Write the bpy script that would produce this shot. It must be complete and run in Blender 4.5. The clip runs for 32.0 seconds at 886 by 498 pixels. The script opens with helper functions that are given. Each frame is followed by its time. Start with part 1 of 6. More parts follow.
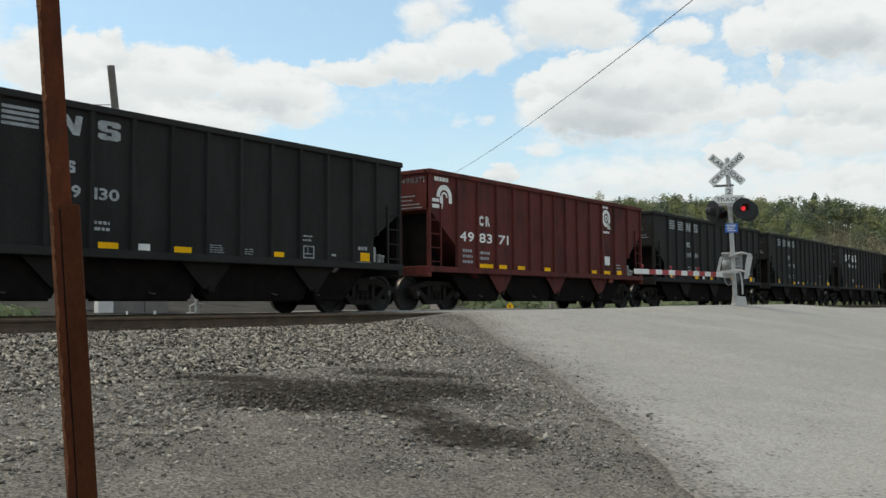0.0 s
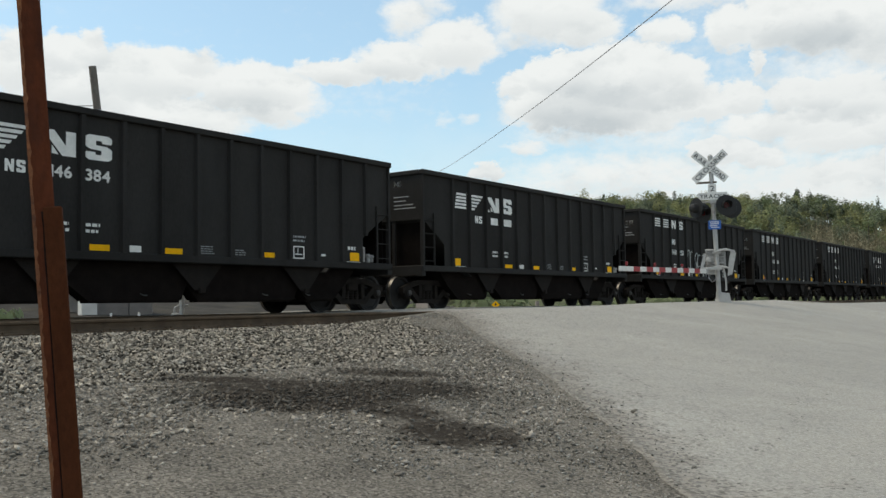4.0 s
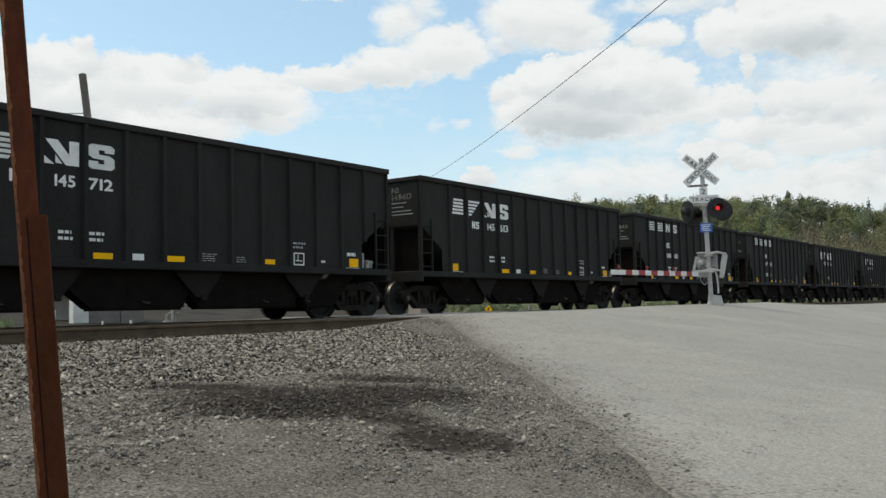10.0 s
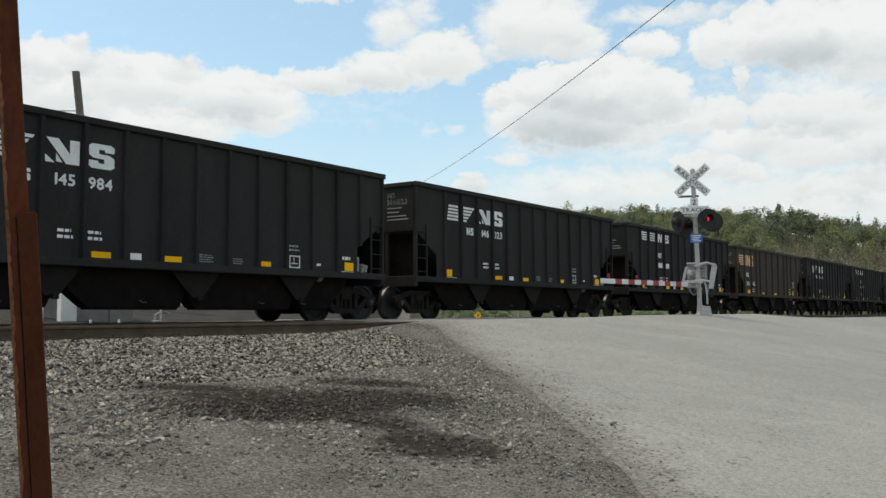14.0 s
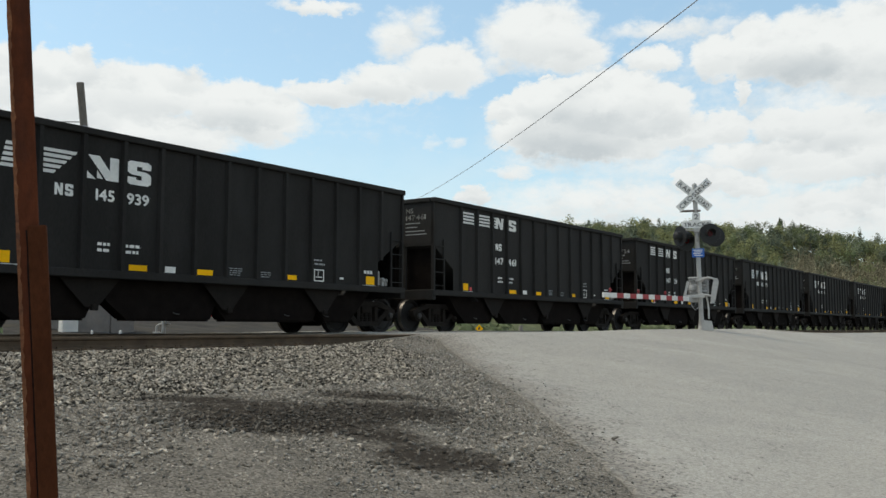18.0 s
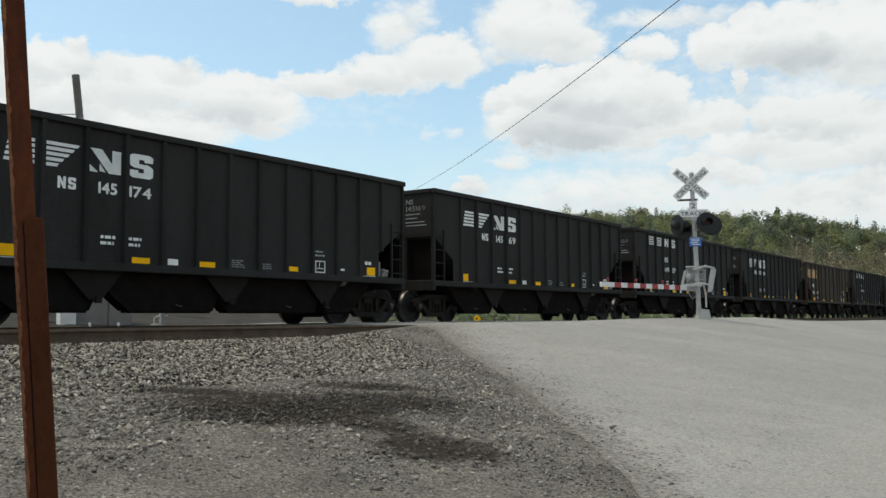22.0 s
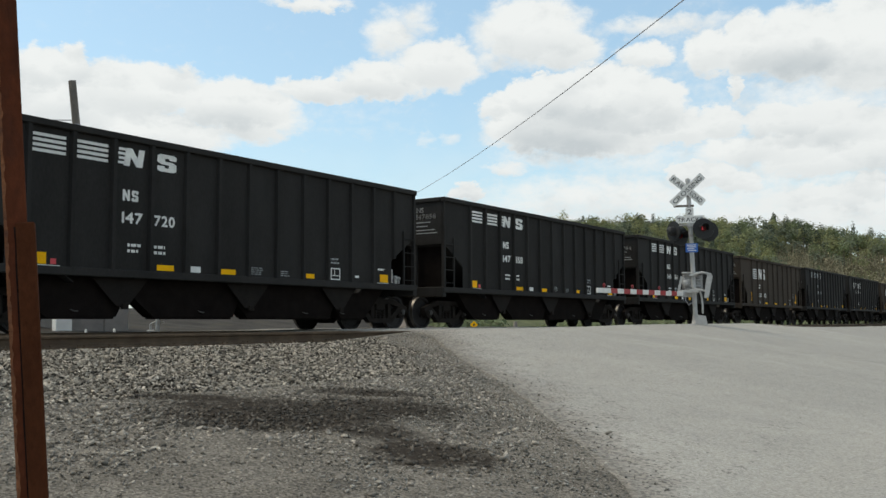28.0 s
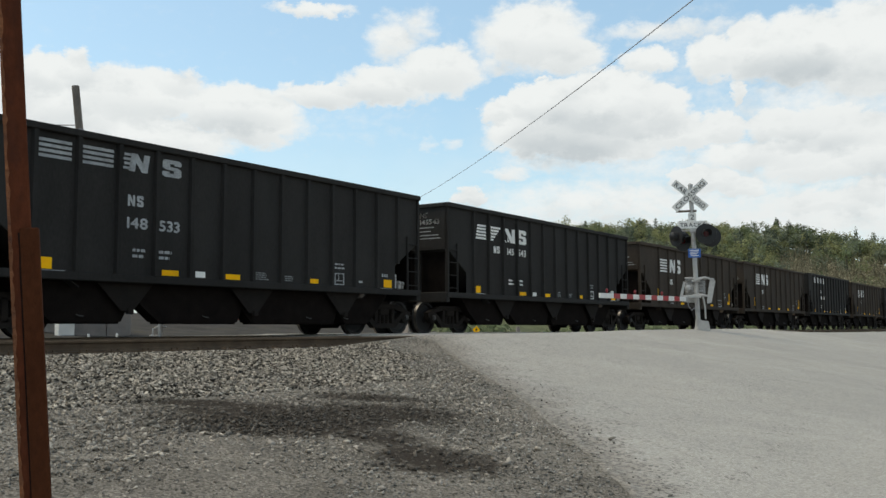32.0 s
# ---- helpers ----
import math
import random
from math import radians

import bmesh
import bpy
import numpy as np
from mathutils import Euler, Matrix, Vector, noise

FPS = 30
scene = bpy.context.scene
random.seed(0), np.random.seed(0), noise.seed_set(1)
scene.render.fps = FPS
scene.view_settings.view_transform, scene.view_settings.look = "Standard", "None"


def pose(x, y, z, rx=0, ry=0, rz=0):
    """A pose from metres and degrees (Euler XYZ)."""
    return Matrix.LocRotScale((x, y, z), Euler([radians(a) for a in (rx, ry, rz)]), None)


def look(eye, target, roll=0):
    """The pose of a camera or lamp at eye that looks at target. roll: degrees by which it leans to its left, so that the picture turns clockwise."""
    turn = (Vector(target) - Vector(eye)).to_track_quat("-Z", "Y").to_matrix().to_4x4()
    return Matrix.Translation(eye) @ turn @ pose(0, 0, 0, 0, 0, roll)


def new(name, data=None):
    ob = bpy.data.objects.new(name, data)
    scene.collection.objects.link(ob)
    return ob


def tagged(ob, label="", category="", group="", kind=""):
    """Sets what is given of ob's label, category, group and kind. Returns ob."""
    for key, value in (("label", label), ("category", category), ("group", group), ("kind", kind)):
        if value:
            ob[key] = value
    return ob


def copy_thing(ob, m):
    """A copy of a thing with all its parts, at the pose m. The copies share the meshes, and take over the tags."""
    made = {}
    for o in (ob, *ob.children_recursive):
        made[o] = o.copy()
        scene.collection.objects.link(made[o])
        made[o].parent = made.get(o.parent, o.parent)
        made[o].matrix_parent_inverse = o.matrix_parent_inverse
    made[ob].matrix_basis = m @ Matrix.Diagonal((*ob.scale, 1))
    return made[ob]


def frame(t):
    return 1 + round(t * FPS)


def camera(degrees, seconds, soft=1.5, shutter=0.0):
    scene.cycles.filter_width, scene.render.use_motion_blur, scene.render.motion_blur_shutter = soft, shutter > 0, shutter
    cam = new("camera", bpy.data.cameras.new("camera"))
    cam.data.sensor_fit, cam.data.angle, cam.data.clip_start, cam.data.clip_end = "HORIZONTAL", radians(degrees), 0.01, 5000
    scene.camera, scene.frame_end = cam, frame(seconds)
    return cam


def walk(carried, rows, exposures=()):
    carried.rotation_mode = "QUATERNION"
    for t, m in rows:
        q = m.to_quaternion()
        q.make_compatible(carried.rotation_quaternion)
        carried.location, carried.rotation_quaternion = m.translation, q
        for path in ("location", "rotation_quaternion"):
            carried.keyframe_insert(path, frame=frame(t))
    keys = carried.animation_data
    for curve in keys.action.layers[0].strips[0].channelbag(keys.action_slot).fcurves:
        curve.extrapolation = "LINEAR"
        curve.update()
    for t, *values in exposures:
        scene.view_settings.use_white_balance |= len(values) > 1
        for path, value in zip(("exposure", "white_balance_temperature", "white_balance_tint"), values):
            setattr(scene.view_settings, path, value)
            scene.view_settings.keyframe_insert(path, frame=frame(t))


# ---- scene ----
# ---- camera ----
cam = camera(51.2, 32.0, soft=1.5, shutter=0.0)

# seconds, place, yaw from +x, pitch, roll (degrees)
PATH = [
    (0, 0.027, 0.048, 0.135, 36.693, 3.525, -0.378),
    (0.5, 0.029, 0.048, 0.134, 36.565, 3.317, -0.530),
    (1, 0.024, 0.042, 0.135, 36.391, 3.205, -0.606),
    (1.5, 0.026, 0.053, 0.138, 36.380, 3.808, -0.672),
    (2, 0.025, 0.044, 0.135, 36.663, 3.847, -0.766),
    (2.5, 0.023, 0.044, 0.134, 36.210, 3.827, -0.775),
    (3, 0.011, 0.033, 0.142, 36.175, 3.549, -0.806),
    (3.5, 0.012, 0.034, 0.137, 35.904, 3.501, -0.807),
    (5.5, 0.036, 0.032, 0.132, 35.662, 3.408, -1.025),
    (6, 0.027, 0.033, 0.138, 35.670, 3.720, -0.877),
    (6.5, 0.021, 0.034, 0.139, 35.809, 3.917, -0.863),
    (7, 0.020, 0.028, 0.136, 35.832, 4.108, -0.897),
    (7.5, 0.015, 0.026, 0.137, 35.683, 4.274, -0.746),
    (8, 0.015, 0.030, 0.137, 35.690, 4.298, -0.838),
    (8.5, 0.026, 0.030, 0.136, 35.656, 3.837, -0.993),
    (9, 0.036, 0.029, 0.137, 35.231, 3.286, -1.259),
    (9.5, 0.034, 0.025, 0.132, 35.283, 3.526, -1.323),
    (10, 0.038, 0.030, 0.136, 35.319, 3.748, -1.402),
    (10.5, 0.038, 0.020, 0.140, 35.512, 3.874, -1.339),
    (11, 0.052, 0.022, 0.139, 35.420, 3.883, -1.484),
    (11.5, 0.059, 0.016, 0.132, 35.242, 3.636, -1.486),
    (12, 0.060, 0.014, 0.136, 35.042, 3.811, -0.876),
    (12.5, 0.056, 0.024, 0.133, 35.040, 3.889, -0.711),
    (13, 0.052, 0.023, 0.135, 34.855, 3.899, -0.564),
    (13.5, 0.040, 0.023, 0.137, 34.807, 3.928, -0.506),
    (14, 0.032, 0.018, 0.136, 34.751, 4.071, -0.273),
    (14.5, 0.033, 0.027, 0.134, 34.922, 4.364, -0.031),
    (16.5, 0.011, 0.025, 0.141, 34.808, 4.687, 0.156),
    (17, 0.010, 0.020, 0.136, 34.804, 4.682, 0.023),
    (17.5, 0.008, 0.022, 0.139, 34.873, 4.866, 0.122),
    (18, -0.000, 0.014, 0.143, 34.835, 4.856, 0.089),
    (18.5, -0.001, 0.015, 0.141, 34.755, 5.003, 0.037),
    (19, -0.006, 0.014, 0.143, 34.764, 5.005, 0.190),
    (19.5, -0.005, 0.015, 0.139, 34.498, 4.715, 0.017),
    (20, -0.002, 0.014, 0.141, 34.667, 4.654, 0.054),
    (20.5, 0.001, 0.016, 0.143, 34.605, 4.481, 0.036),
    (21, -0.005, 0.014, 0.136, 34.468, 4.187, -0.143),
    (21.5, -0.006, 0.011, 0.141, 34.189, 4.338, -0.470),
    (22, -0.002, 0.010, 0.142, 34.681, 4.263, -0.262),
    (22.5, 0.003, 0.012, 0.141, 34.788, 4.416, -0.279),
    (23, 0.002, 0.008, 0.141, 34.785, 4.318, -0.250),
    (23.5, 0.005, 0.010, 0.140, 34.593, 4.337, -0.257),
    (24, 0.014, 0.028, 0.134, 34.869, 4.227, -0.236),
    (24.5, 0.016, 0.022, 0.136, 34.964, 4.081, -0.306),
    (25, 0.019, 0.024, 0.136, 34.935, 4.221, -0.411),
    (25.5, 0.019, 0.027, 0.134, 34.990, 4.090, -0.481),
    (27.5, 0.017, 0.012, 0.137, 34.898, 4.576, -0.387),
    (28, 0.013, 0.005, 0.137, 34.493, 4.646, -0.270),
    (28.5, 0.010, 0.007, 0.135, 34.451, 4.568, -0.345),
    (29, 0.015, 0.018, 0.138, 34.544, 4.722, -0.368),
    (29.5, 0.011, 0.015, 0.137, 34.388, 4.988, -0.378),
    (30, 0.000, -0.005, 0.140, 34.309, 5.069, -0.523),
    (30.5, 0.003, -0.003, 0.143, 34.079, 4.954, -0.351),
    (31, -0.000, -0.002, 0.140, 34.269, 5.061, -0.571),
    (31.5, 0.008, 0.006, 0.142, 34.262, 4.958, -0.464),
    (32, 0.011, 0.009, 0.140, 34.639, 4.954, -0.218),
]


def aim(x, y, z, yaw, pitch, roll):
    a, b = radians(yaw), radians(pitch)
    way = Vector((math.cos(a) * math.cos(b), math.sin(a) * math.cos(b), math.sin(b)))
    eye = Vector((x, y, z))
    return look(eye, eye + way, roll)


walk(cam, [(r[0], aim(*r[1:])) for r in PATH], [(0.0, 0.06, 6800, 10), (32.0, 0.06, 6800, 10)])

# ---- world, sun ----
SUN_AZ, SUN_EL = 118.0, 58.0


def make_world():
    w = bpy.data.worlds.new("sky")
    scene.world = w
    w.use_nodes = True
    nt = w.node_tree
    nt.nodes.clear()
    N, L = nt.nodes.new, nt.links.new

    def math_(op, a, b=None, clamp=False):
        n = N("ShaderNodeMath")
        n.operation, n.use_clamp = op, clamp
        for i, v in enumerate((a, b)):
            if v is None:
                continue
            if isinstance(v, (int, float)):
                n.inputs[i].default_value = v
            else:
                L(v, n.inputs[i])
        return n.outputs[0]

    def ramp(v, lo, hi):
        n = N("ShaderNodeMapRange")
        n.interpolation_type = "SMOOTHSTEP"
        L(v, n.inputs[0])
        n.inputs[1].default_value, n.inputs[2].default_value = lo, hi
        return n.outputs[0]

    def noise_(vec, scale, detail, rough=0.55):
        n = N("ShaderNodeTexNoise")
        n.inputs["Scale"].default_value, n.inputs["Detail"].default_value, n.inputs["Roughness"].default_value = scale, detail, rough
        L(vec, n.inputs["Vector"])
        return n.outputs["Fac"]

    out, bg = N("ShaderNodeOutputWorld"), N("ShaderNodeBackground")
    bg.inputs["Strength"].default_value = 0.127
    L(bg.outputs[0], out.inputs[0])
    sky = N("ShaderNodeTexSky")
    sky.sky_type, sky.sun_disc = "NISHITA", False
    sky.sun_elevation, sky.sun_rotation = radians(SUN_EL), radians(90 - SUN_AZ)
    sky.air_density, sky.dust_density, sky.ozone_density = 1.0, 1.6, 1.2
    tc = N("ShaderNodeTexCoord")
    sep = N("ShaderNodeSeparateXYZ")
    L(tc.outputs["Generated"], sep.inputs[0])
    x, y, z = sep.outputs
    az = math_("MULTIPLY", math_("ARCTAN2", y, x), 180 / math.pi)
    el = math_("MULTIPLY", math_("ARCSINE", z), 180 / math.pi)
    comb = N("ShaderNodeCombineXYZ")
    L(az, comb.inputs[0]), L(math_("MULTIPLY", el, 1.5), comb.inputs[1])
    dirv = comb.outputs[0]
    # billow: bends the banks' outlines
    n1 = noise_(dirv, 0.55, 8, 0.62)
    n2 = noise_(dirv, 0.8, 9, 0.66)
    waz = math_("ADD", az, math_("MULTIPLY", math_("SUBTRACT", n1, 0.5), 2.4))
    wel = math_("ADD", el, math_("MULTIPLY", math_("SUBTRACT", noise_(dirv, 0.7, 8, 0.62), 0.5), 1.9))
    # cloud banks: azimuth, elevation, half width, half height, weight
    total = lower = None
    for a, e, rx, ry, k in BANK_LEFT + BANK_HIGH + TOWER + BANK_RIGHT + VEIL:
        dx = math_("MULTIPLY", math_("SUBTRACT", waz, a), 0.86 / rx)
        dy = math_("MULTIPLY", math_("SUBTRACT", wel, e), 0.86 / ry)
        d2 = math_("ADD", math_("MULTIPLY", dx, dx), math_("MULTIPLY", dy, dy))
        blob = math_("MULTIPLY", math_("SUBTRACT", 1.0, d2, True), k)
        total = blob if total is None else math_("MAXIMUM", total, blob)
        below = math_("MULTIPLY", blob, math_("MULTIPLY", dy, -1.6, True))
        lower = below if lower is None else math_("MAXIMUM", lower, below)
    # the rest of the sky: broken cumulus all round
    far = ramp(noise_(dirv, 0.055, 8, 0.6), 0.46, 0.62)
    inside = math_("MULTIPLY", ramp(az, 3.0, 7.0), math_("SUBTRACT", 1.0, ramp(az, 60.0, 66.0)))
    inside = math_("MULTIPLY", inside, math_("SUBTRACT", 1.0, ramp(el, 21.0, 26.0)))
    keep = math_("SUBTRACT", 1.0, inside)
    total = math_("ADD", math_("MULTIPLY", total, inside), math_("MULTIPLY", far, keep))
    dens = ramp(math_("ADD", total, math_("MULTIPLY", math_("SUBTRACT", n2, 0.5), 0.6)), 0.0, 0.62)
    # haze and thin veil towards the horizon
    veil = math_("MULTIPLY", math_("SUBTRACT", 1.0, ramp(el, 2.0, 17.0)), 0.6)
    veil = math_("MULTIPLY", veil, ramp(noise_(dirv, 0.16, 5, 0.6), 0.3, 0.62))
    veil = math_("MULTIPLY", veil, math_("SUBTRACT", 1.0, math_("MULTIPLY", ramp(az, 24.0, 40.0), 0.55)))
    dens = math_("MAXIMUM", dens, veil)
    dens = math_("MULTIPLY", dens, ramp(el, -2.0, 1.0))
    # grey bellies and bright tops
    bx = math_("MULTIPLY", math_("SUBTRACT", waz, 26.6), 1 / 4.6)
    by = math_("MULTIPLY", math_("SUBTRACT", wel, 11.5), 1 / 1.9)
    shade = math_("SUBTRACT", 1.0, math_("ADD", math_("MULTIPLY", bx, bx), math_("MULTIPLY", by, by)), True)
    belly = math_("ADD", math_("MULTIPLY", ramp(noise_(dirv, 0.35, 6, 0.6), 0.45, 0.72), 0.35), math_("MULTIPLY", lower, 0.55), True)
    belly = math_("ADD", belly, math_("MULTIPLY", shade, 0.62), True)
    bx = math_("MULTIPLY", math_("SUBTRACT", waz, 13.6), 1 / 3.4)
    by = math_("MULTIPLY", math_("SUBTRACT", wel, 14.8), 1 / 1.5)
    shade = math_("SUBTRACT", 1.0, math_("ADD", math_("MULTIPLY", bx, bx), math_("MULTIPLY", by, by)), True)
    belly = math_("ADD", belly, math_("MULTIPLY", shade, 0.5), True)
    col = N("ShaderNodeMix")
    col.data_type = "RGBA"
    col.inputs[6].default_value, col.inputs[7].default_value = (6.4, 6.78, 6.95, 1), (4.15, 4.65, 5.0, 1)
    L(belly, col.inputs[0])
    tint = N("ShaderNodeMix")
    tint.data_type, tint.blend_type = "RGBA", "MULTIPLY"
    tint.inputs[0].default_value = 1.0
    L(sky.outputs[0], tint.inputs[6])
    tint.inputs[7].default_value = SKY_TINT
    mix = N("ShaderNodeMix")
    mix.data_type = "RGBA"
    thin = N("ShaderNodeMix")
    thin.data_type = "RGBA"
    thin.inputs[0].default_value = 0.42
    thin.inputs[7].default_value = (2.7, 3.98, 5.2, 1)
    L(tint.outputs[2], thin.inputs[6])
    L(dens, mix.inputs[0]), L(thin.outputs[2], mix.inputs[6]), L(col.outputs[2], mix.inputs[7])
    L(mix.outputs[2], bg.inputs["Color"])


SKY_TINT = (1.7, 1.9, 1.75, 1)
# cloud banks: azimuth, elevation, half width, half height in degrees, weight
BANK_LEFT = [
    (58.4, 14.6, 1.56, 1.31, 1.2),
    (56.6, 14.9, 1.11, 1.26, 1.2),
    (60.3, 13.8, 2.33, 1.85, 1.1),
    (57.6, 12.9, 3.94, 1.96, 1.2),
    (53.4, 13.7, 3.68, 1.75, 1.2),
    (50.8, 14.6, 1.58, 0.91, 0.8),
    (47.4, 13.3, 4.06, 1.53, 1.2),
    (52.9, 11.3, 6.08, 1.48, 1.1),
    (46.2, 12.3, 3.24, 1.41, 0.9),
    (42.1, 14.3, 3.50, 0.81, 1.0),
    (38.2, 14.9, 3.19, 1.22, 1.1),
    (34.8, 15.9, 2.78, 1.68, 1.1),
    (37.8, 17.7, 1.78, 1.59, 0.6),
    (36.2, 18.6, 1.50, 1.12, 0.5),
    (42.8, 19.3, 2.81, 0.45, 0.7),
]
BANK_HIGH = [
    (28.9, 17.8, 3.71, 2.17, 1.0),
    (26.8, 16.6, 2.80, 1.19, 1.0),
    (31.4, 16.2, 1.42, 0.67, 0.5),
    (21.7, 16.0, 1.82, 0.78, 0.9),
    (20.3, 17.7, 5.01, 0.70, 0.5),
    (34.0, 11.4, 0.85, 0.48, 0.35),
    (35.5, 11.3, 0.78, 0.59, 0.35),
    (28.4, 15.3, 0.56, 0.20, 0.7),
    (30.6, 9.6, 1.83, 0.48, 0.55),
    (33.0, 8.2, 1.06, 0.59, 1.1),
]
TOWER = [
    (24.3, 13.9, 3.71, 1.94, 1.3),
    (22.1, 13.1, 2.77, 2.00, 1.3),
    (27.8, 13.9, 2.10, 1.42, 1.2),
    (29.3, 13.9, 1.20, 1.15, 1.2),
    (31.0, 13.4, 1.27, 0.88, 1.1),
    (28.8, 12.0, 3.22, 1.57, 1.2),
    (24.5, 11.6, 4.45, 1.69, 1.2),
    (19.9, 11.6, 2.84, 1.13, 1.0),
    (17.5, 11.8, 1.49, 1.12, 1.2),
]
BANK_RIGHT = [
    (17.8, 15.9, 1.69, 1.48, 1.0),
    (15.9, 16.2, 1.60, 1.96, 1.2),
    (12.9, 15.9, 3.22, 2.18, 1.2),
    (9.5, 15.5, 3.20, 2.88, 1.2),
    (16.7, 13.9, 0.51, 0.97, 0.8),
    (14.0, 11.7, 2.63, 1.03, 1.1),
    (11.4, 11.3, 3.58, 1.52, 1.1),
    (8.1, 10.2, 3.10, 2.16, 1.0),
    (15.3, 10.1, 4.70, 1.17, 0.8),
    (12.2, 9.5, 3.91, 1.34, 1.0),
    (18.9, 8.8, 2.02, 1.00, 1.3),
    (16.5, 8.3, 1.97, 0.73, 1.0),
    (9.6, 7.7, 1.33, 1.07, 1.0),
    (11.7, 7.3, 4.46, 0.83, 0.8),
]
VEIL = [
    (23.9, 7.6, 10.5, 1.9, 0.55), (21.5, 9.9, 7.5, 1.5, 0.38), (27.3, 10.3, 4.5, 1.0, 0.45), (11.3, 12.8, 8.0, 2.2, 0.45), (14.1, 9.1, 10.0, 4.0, 0.42),
    (18.8, 14.9, 5.0, 4.2, 0.22), (41.1, 12.7, 6.5, 2.5, 0.14), (27.0, 5.8, 14.0, 1.6, 0.55), (12.0, 6.5, 12.0, 2.4, 0.6), (36.0, 7.0, 6.0, 2.4, 0.2),
]
make_world()
sun = new("sun", bpy.data.lights.new("sun", "SUN"))
sun.data.energy, sun.data.angle, sun.data.color = 1.5, radians(20), (1.0, 0.88, 0.7)
sun.matrix_world = look((0, 0, 50), (-math.cos(radians(SUN_AZ)) * math.cos(radians(SUN_EL)), -math.sin(radians(SUN_AZ)) * math.cos(radians(SUN_EL)), 50 - math.sin(radians(SUN_EL))))


# ---- materials ----
def material(name, base, rough=0.7, metal=0.0, vary=0.25, scale=3.0, grain=60.0, bump=0.15, spec=0.4, rand=0.0, island=0.0, stain=None, streak=0.0, emit=None):
    """Base colour with stains at one scale, grain at another, and fine relief."""
    m = bpy.data.materials.new(name)
    m.use_nodes = True
    nt = m.node_tree
    N, L = nt.nodes.new, nt.links.new
    b = nt.nodes["Principled BSDF"]
    b.inputs["Metallic"].default_value, b.inputs["Specular IOR Level"].default_value = metal, spec
    tc = N("ShaderNodeTexCoord")
    mp = N("ShaderNodeMapping")
    mp.inputs["Scale"].default_value = (1, 1, 1 - 0.85 * streak)
    L(tc.outputs["Object"], mp.inputs[0])
    vec = mp.outputs[0]

    def noise_(s, d, r=0.6):
        n = N("ShaderNodeTexNoise")
        n.inputs["Scale"].default_value, n.inputs["Detail"].default_value, n.inputs["Roughness"].default_value = s, d, r
        L(vec, n.inputs["Vector"])
        return n.outputs["Fac"]

    def remap(v, a, c, lo, hi):
        n = N("ShaderNodeMapRange")
        L(v, n.inputs[0])
        for i, q in enumerate((a, c, lo, hi)):
            n.inputs[i + 1].default_value = q
        return n.outputs[0]

    big, fine = noise_(scale, 5), noise_(grain, 3)
    k = remap(big, 0.25, 0.75, 1 - vary, 1 + vary)
    k2 = remap(fine, 0.25, 0.75, 1 - vary * 0.6, 1 + vary * 0.6)
    mul = N("ShaderNodeMath")
    mul.operation = "MULTIPLY"
    L(k, mul.inputs[0]), L(k2, mul.inputs[1])
    val = mul.outputs[0]
    if rand or island:
        src = N("ShaderNodeObjectInfo").outputs["Random"] if rand else N("ShaderNodeNewGeometry").outputs["Random Per Island"]
        if island:
            pw = N("ShaderNodeMath")
            pw.operation = "POWER"
            L(src, pw.inputs[0])
            pw.inputs[1].default_value = 1.7
            src = pw.outputs[0]
        r = remap(src, 0, 1, 1 - (rand or island), 1 + (rand or 1.6 * island))
        m2 = N("ShaderNodeMath")
        m2.operation = "MULTIPLY"
        L(val, m2.inputs[0]), L(r, m2.inputs[1])
        val = m2.outputs[0]
    hsv = N("ShaderNodeHueSaturation")
    hsv.inputs["Color"].default_value = (*base, 1)
    L(val, hsv.inputs["Value"])
    colour = hsv.outputs[0]
    if stain:
        mx = N("ShaderNodeMix")
        mx.data_type = "RGBA"
        mx.inputs[7].default_value = (*stain[0], 1)
        L(remap(noise_(stain[1], 6, 0.65), stain[2], stain[2] + 0.16, 0, stain[3]), mx.inputs[0])
        L(colour, mx.inputs[6])
        colour = mx.outputs[2]
    L(colour, b.inputs["Base Color"])
    L(remap(big, 0.2, 0.8, max(rough - 0.1, 0.02), min(rough + 0.12, 1)), b.inputs["Roughness"])
    if bump:
        bp = N("ShaderNodeBump")
        bp.inputs["Strength"].default_value, bp.inputs["Distance"].default_value = bump, 0.02
        L(fine, bp.inputs["Height"])
        L(bp.outputs[0], b.inputs["Normal"])
    if emit:
        b.inputs["Emission Color"].default_value, b.inputs["Emission Strength"].default_value = (*emit[0], 1), emit[1]
    return m


M_BLACK = material("black_car_paint", (0.0285, 0.0268, 0.025), 0.66, vary=0.25, scale=1.2, grain=25, bump=0.05, spec=0.06, rand=0.15, stain=((0.037, 0.036, 0.034), 0.8, 0.5, 0.5), streak=0.7)
M_BROWN = material("weathered_brown_paint", (0.058, 0.0465, 0.037), 0.8, vary=0.3, scale=1.6, grain=30, bump=0.1, spec=0.07, rand=0.12, stain=((0.062, 0.048, 0.037), 1.5, 0.52, 0.6), streak=0.8)
M_OXIDE = material("oxide_red_paint", (0.112, 0.0295, 0.024), 0.7, vary=0.28, scale=1.5, grain=30, bump=0.1, spec=0.1, rand=0.06, stain=((0.045, 0.022, 0.018), 1.6, 0.47, 0.75), streak=0.8)
# black set below the car paint: the shade under the cars is in this colour
M_UNDER = material("shade_darkened_underframe", (0.0112, 0.0088, 0.0077), 0.9, vary=0.4, scale=3, grain=40, bump=0.2, spec=0.03)
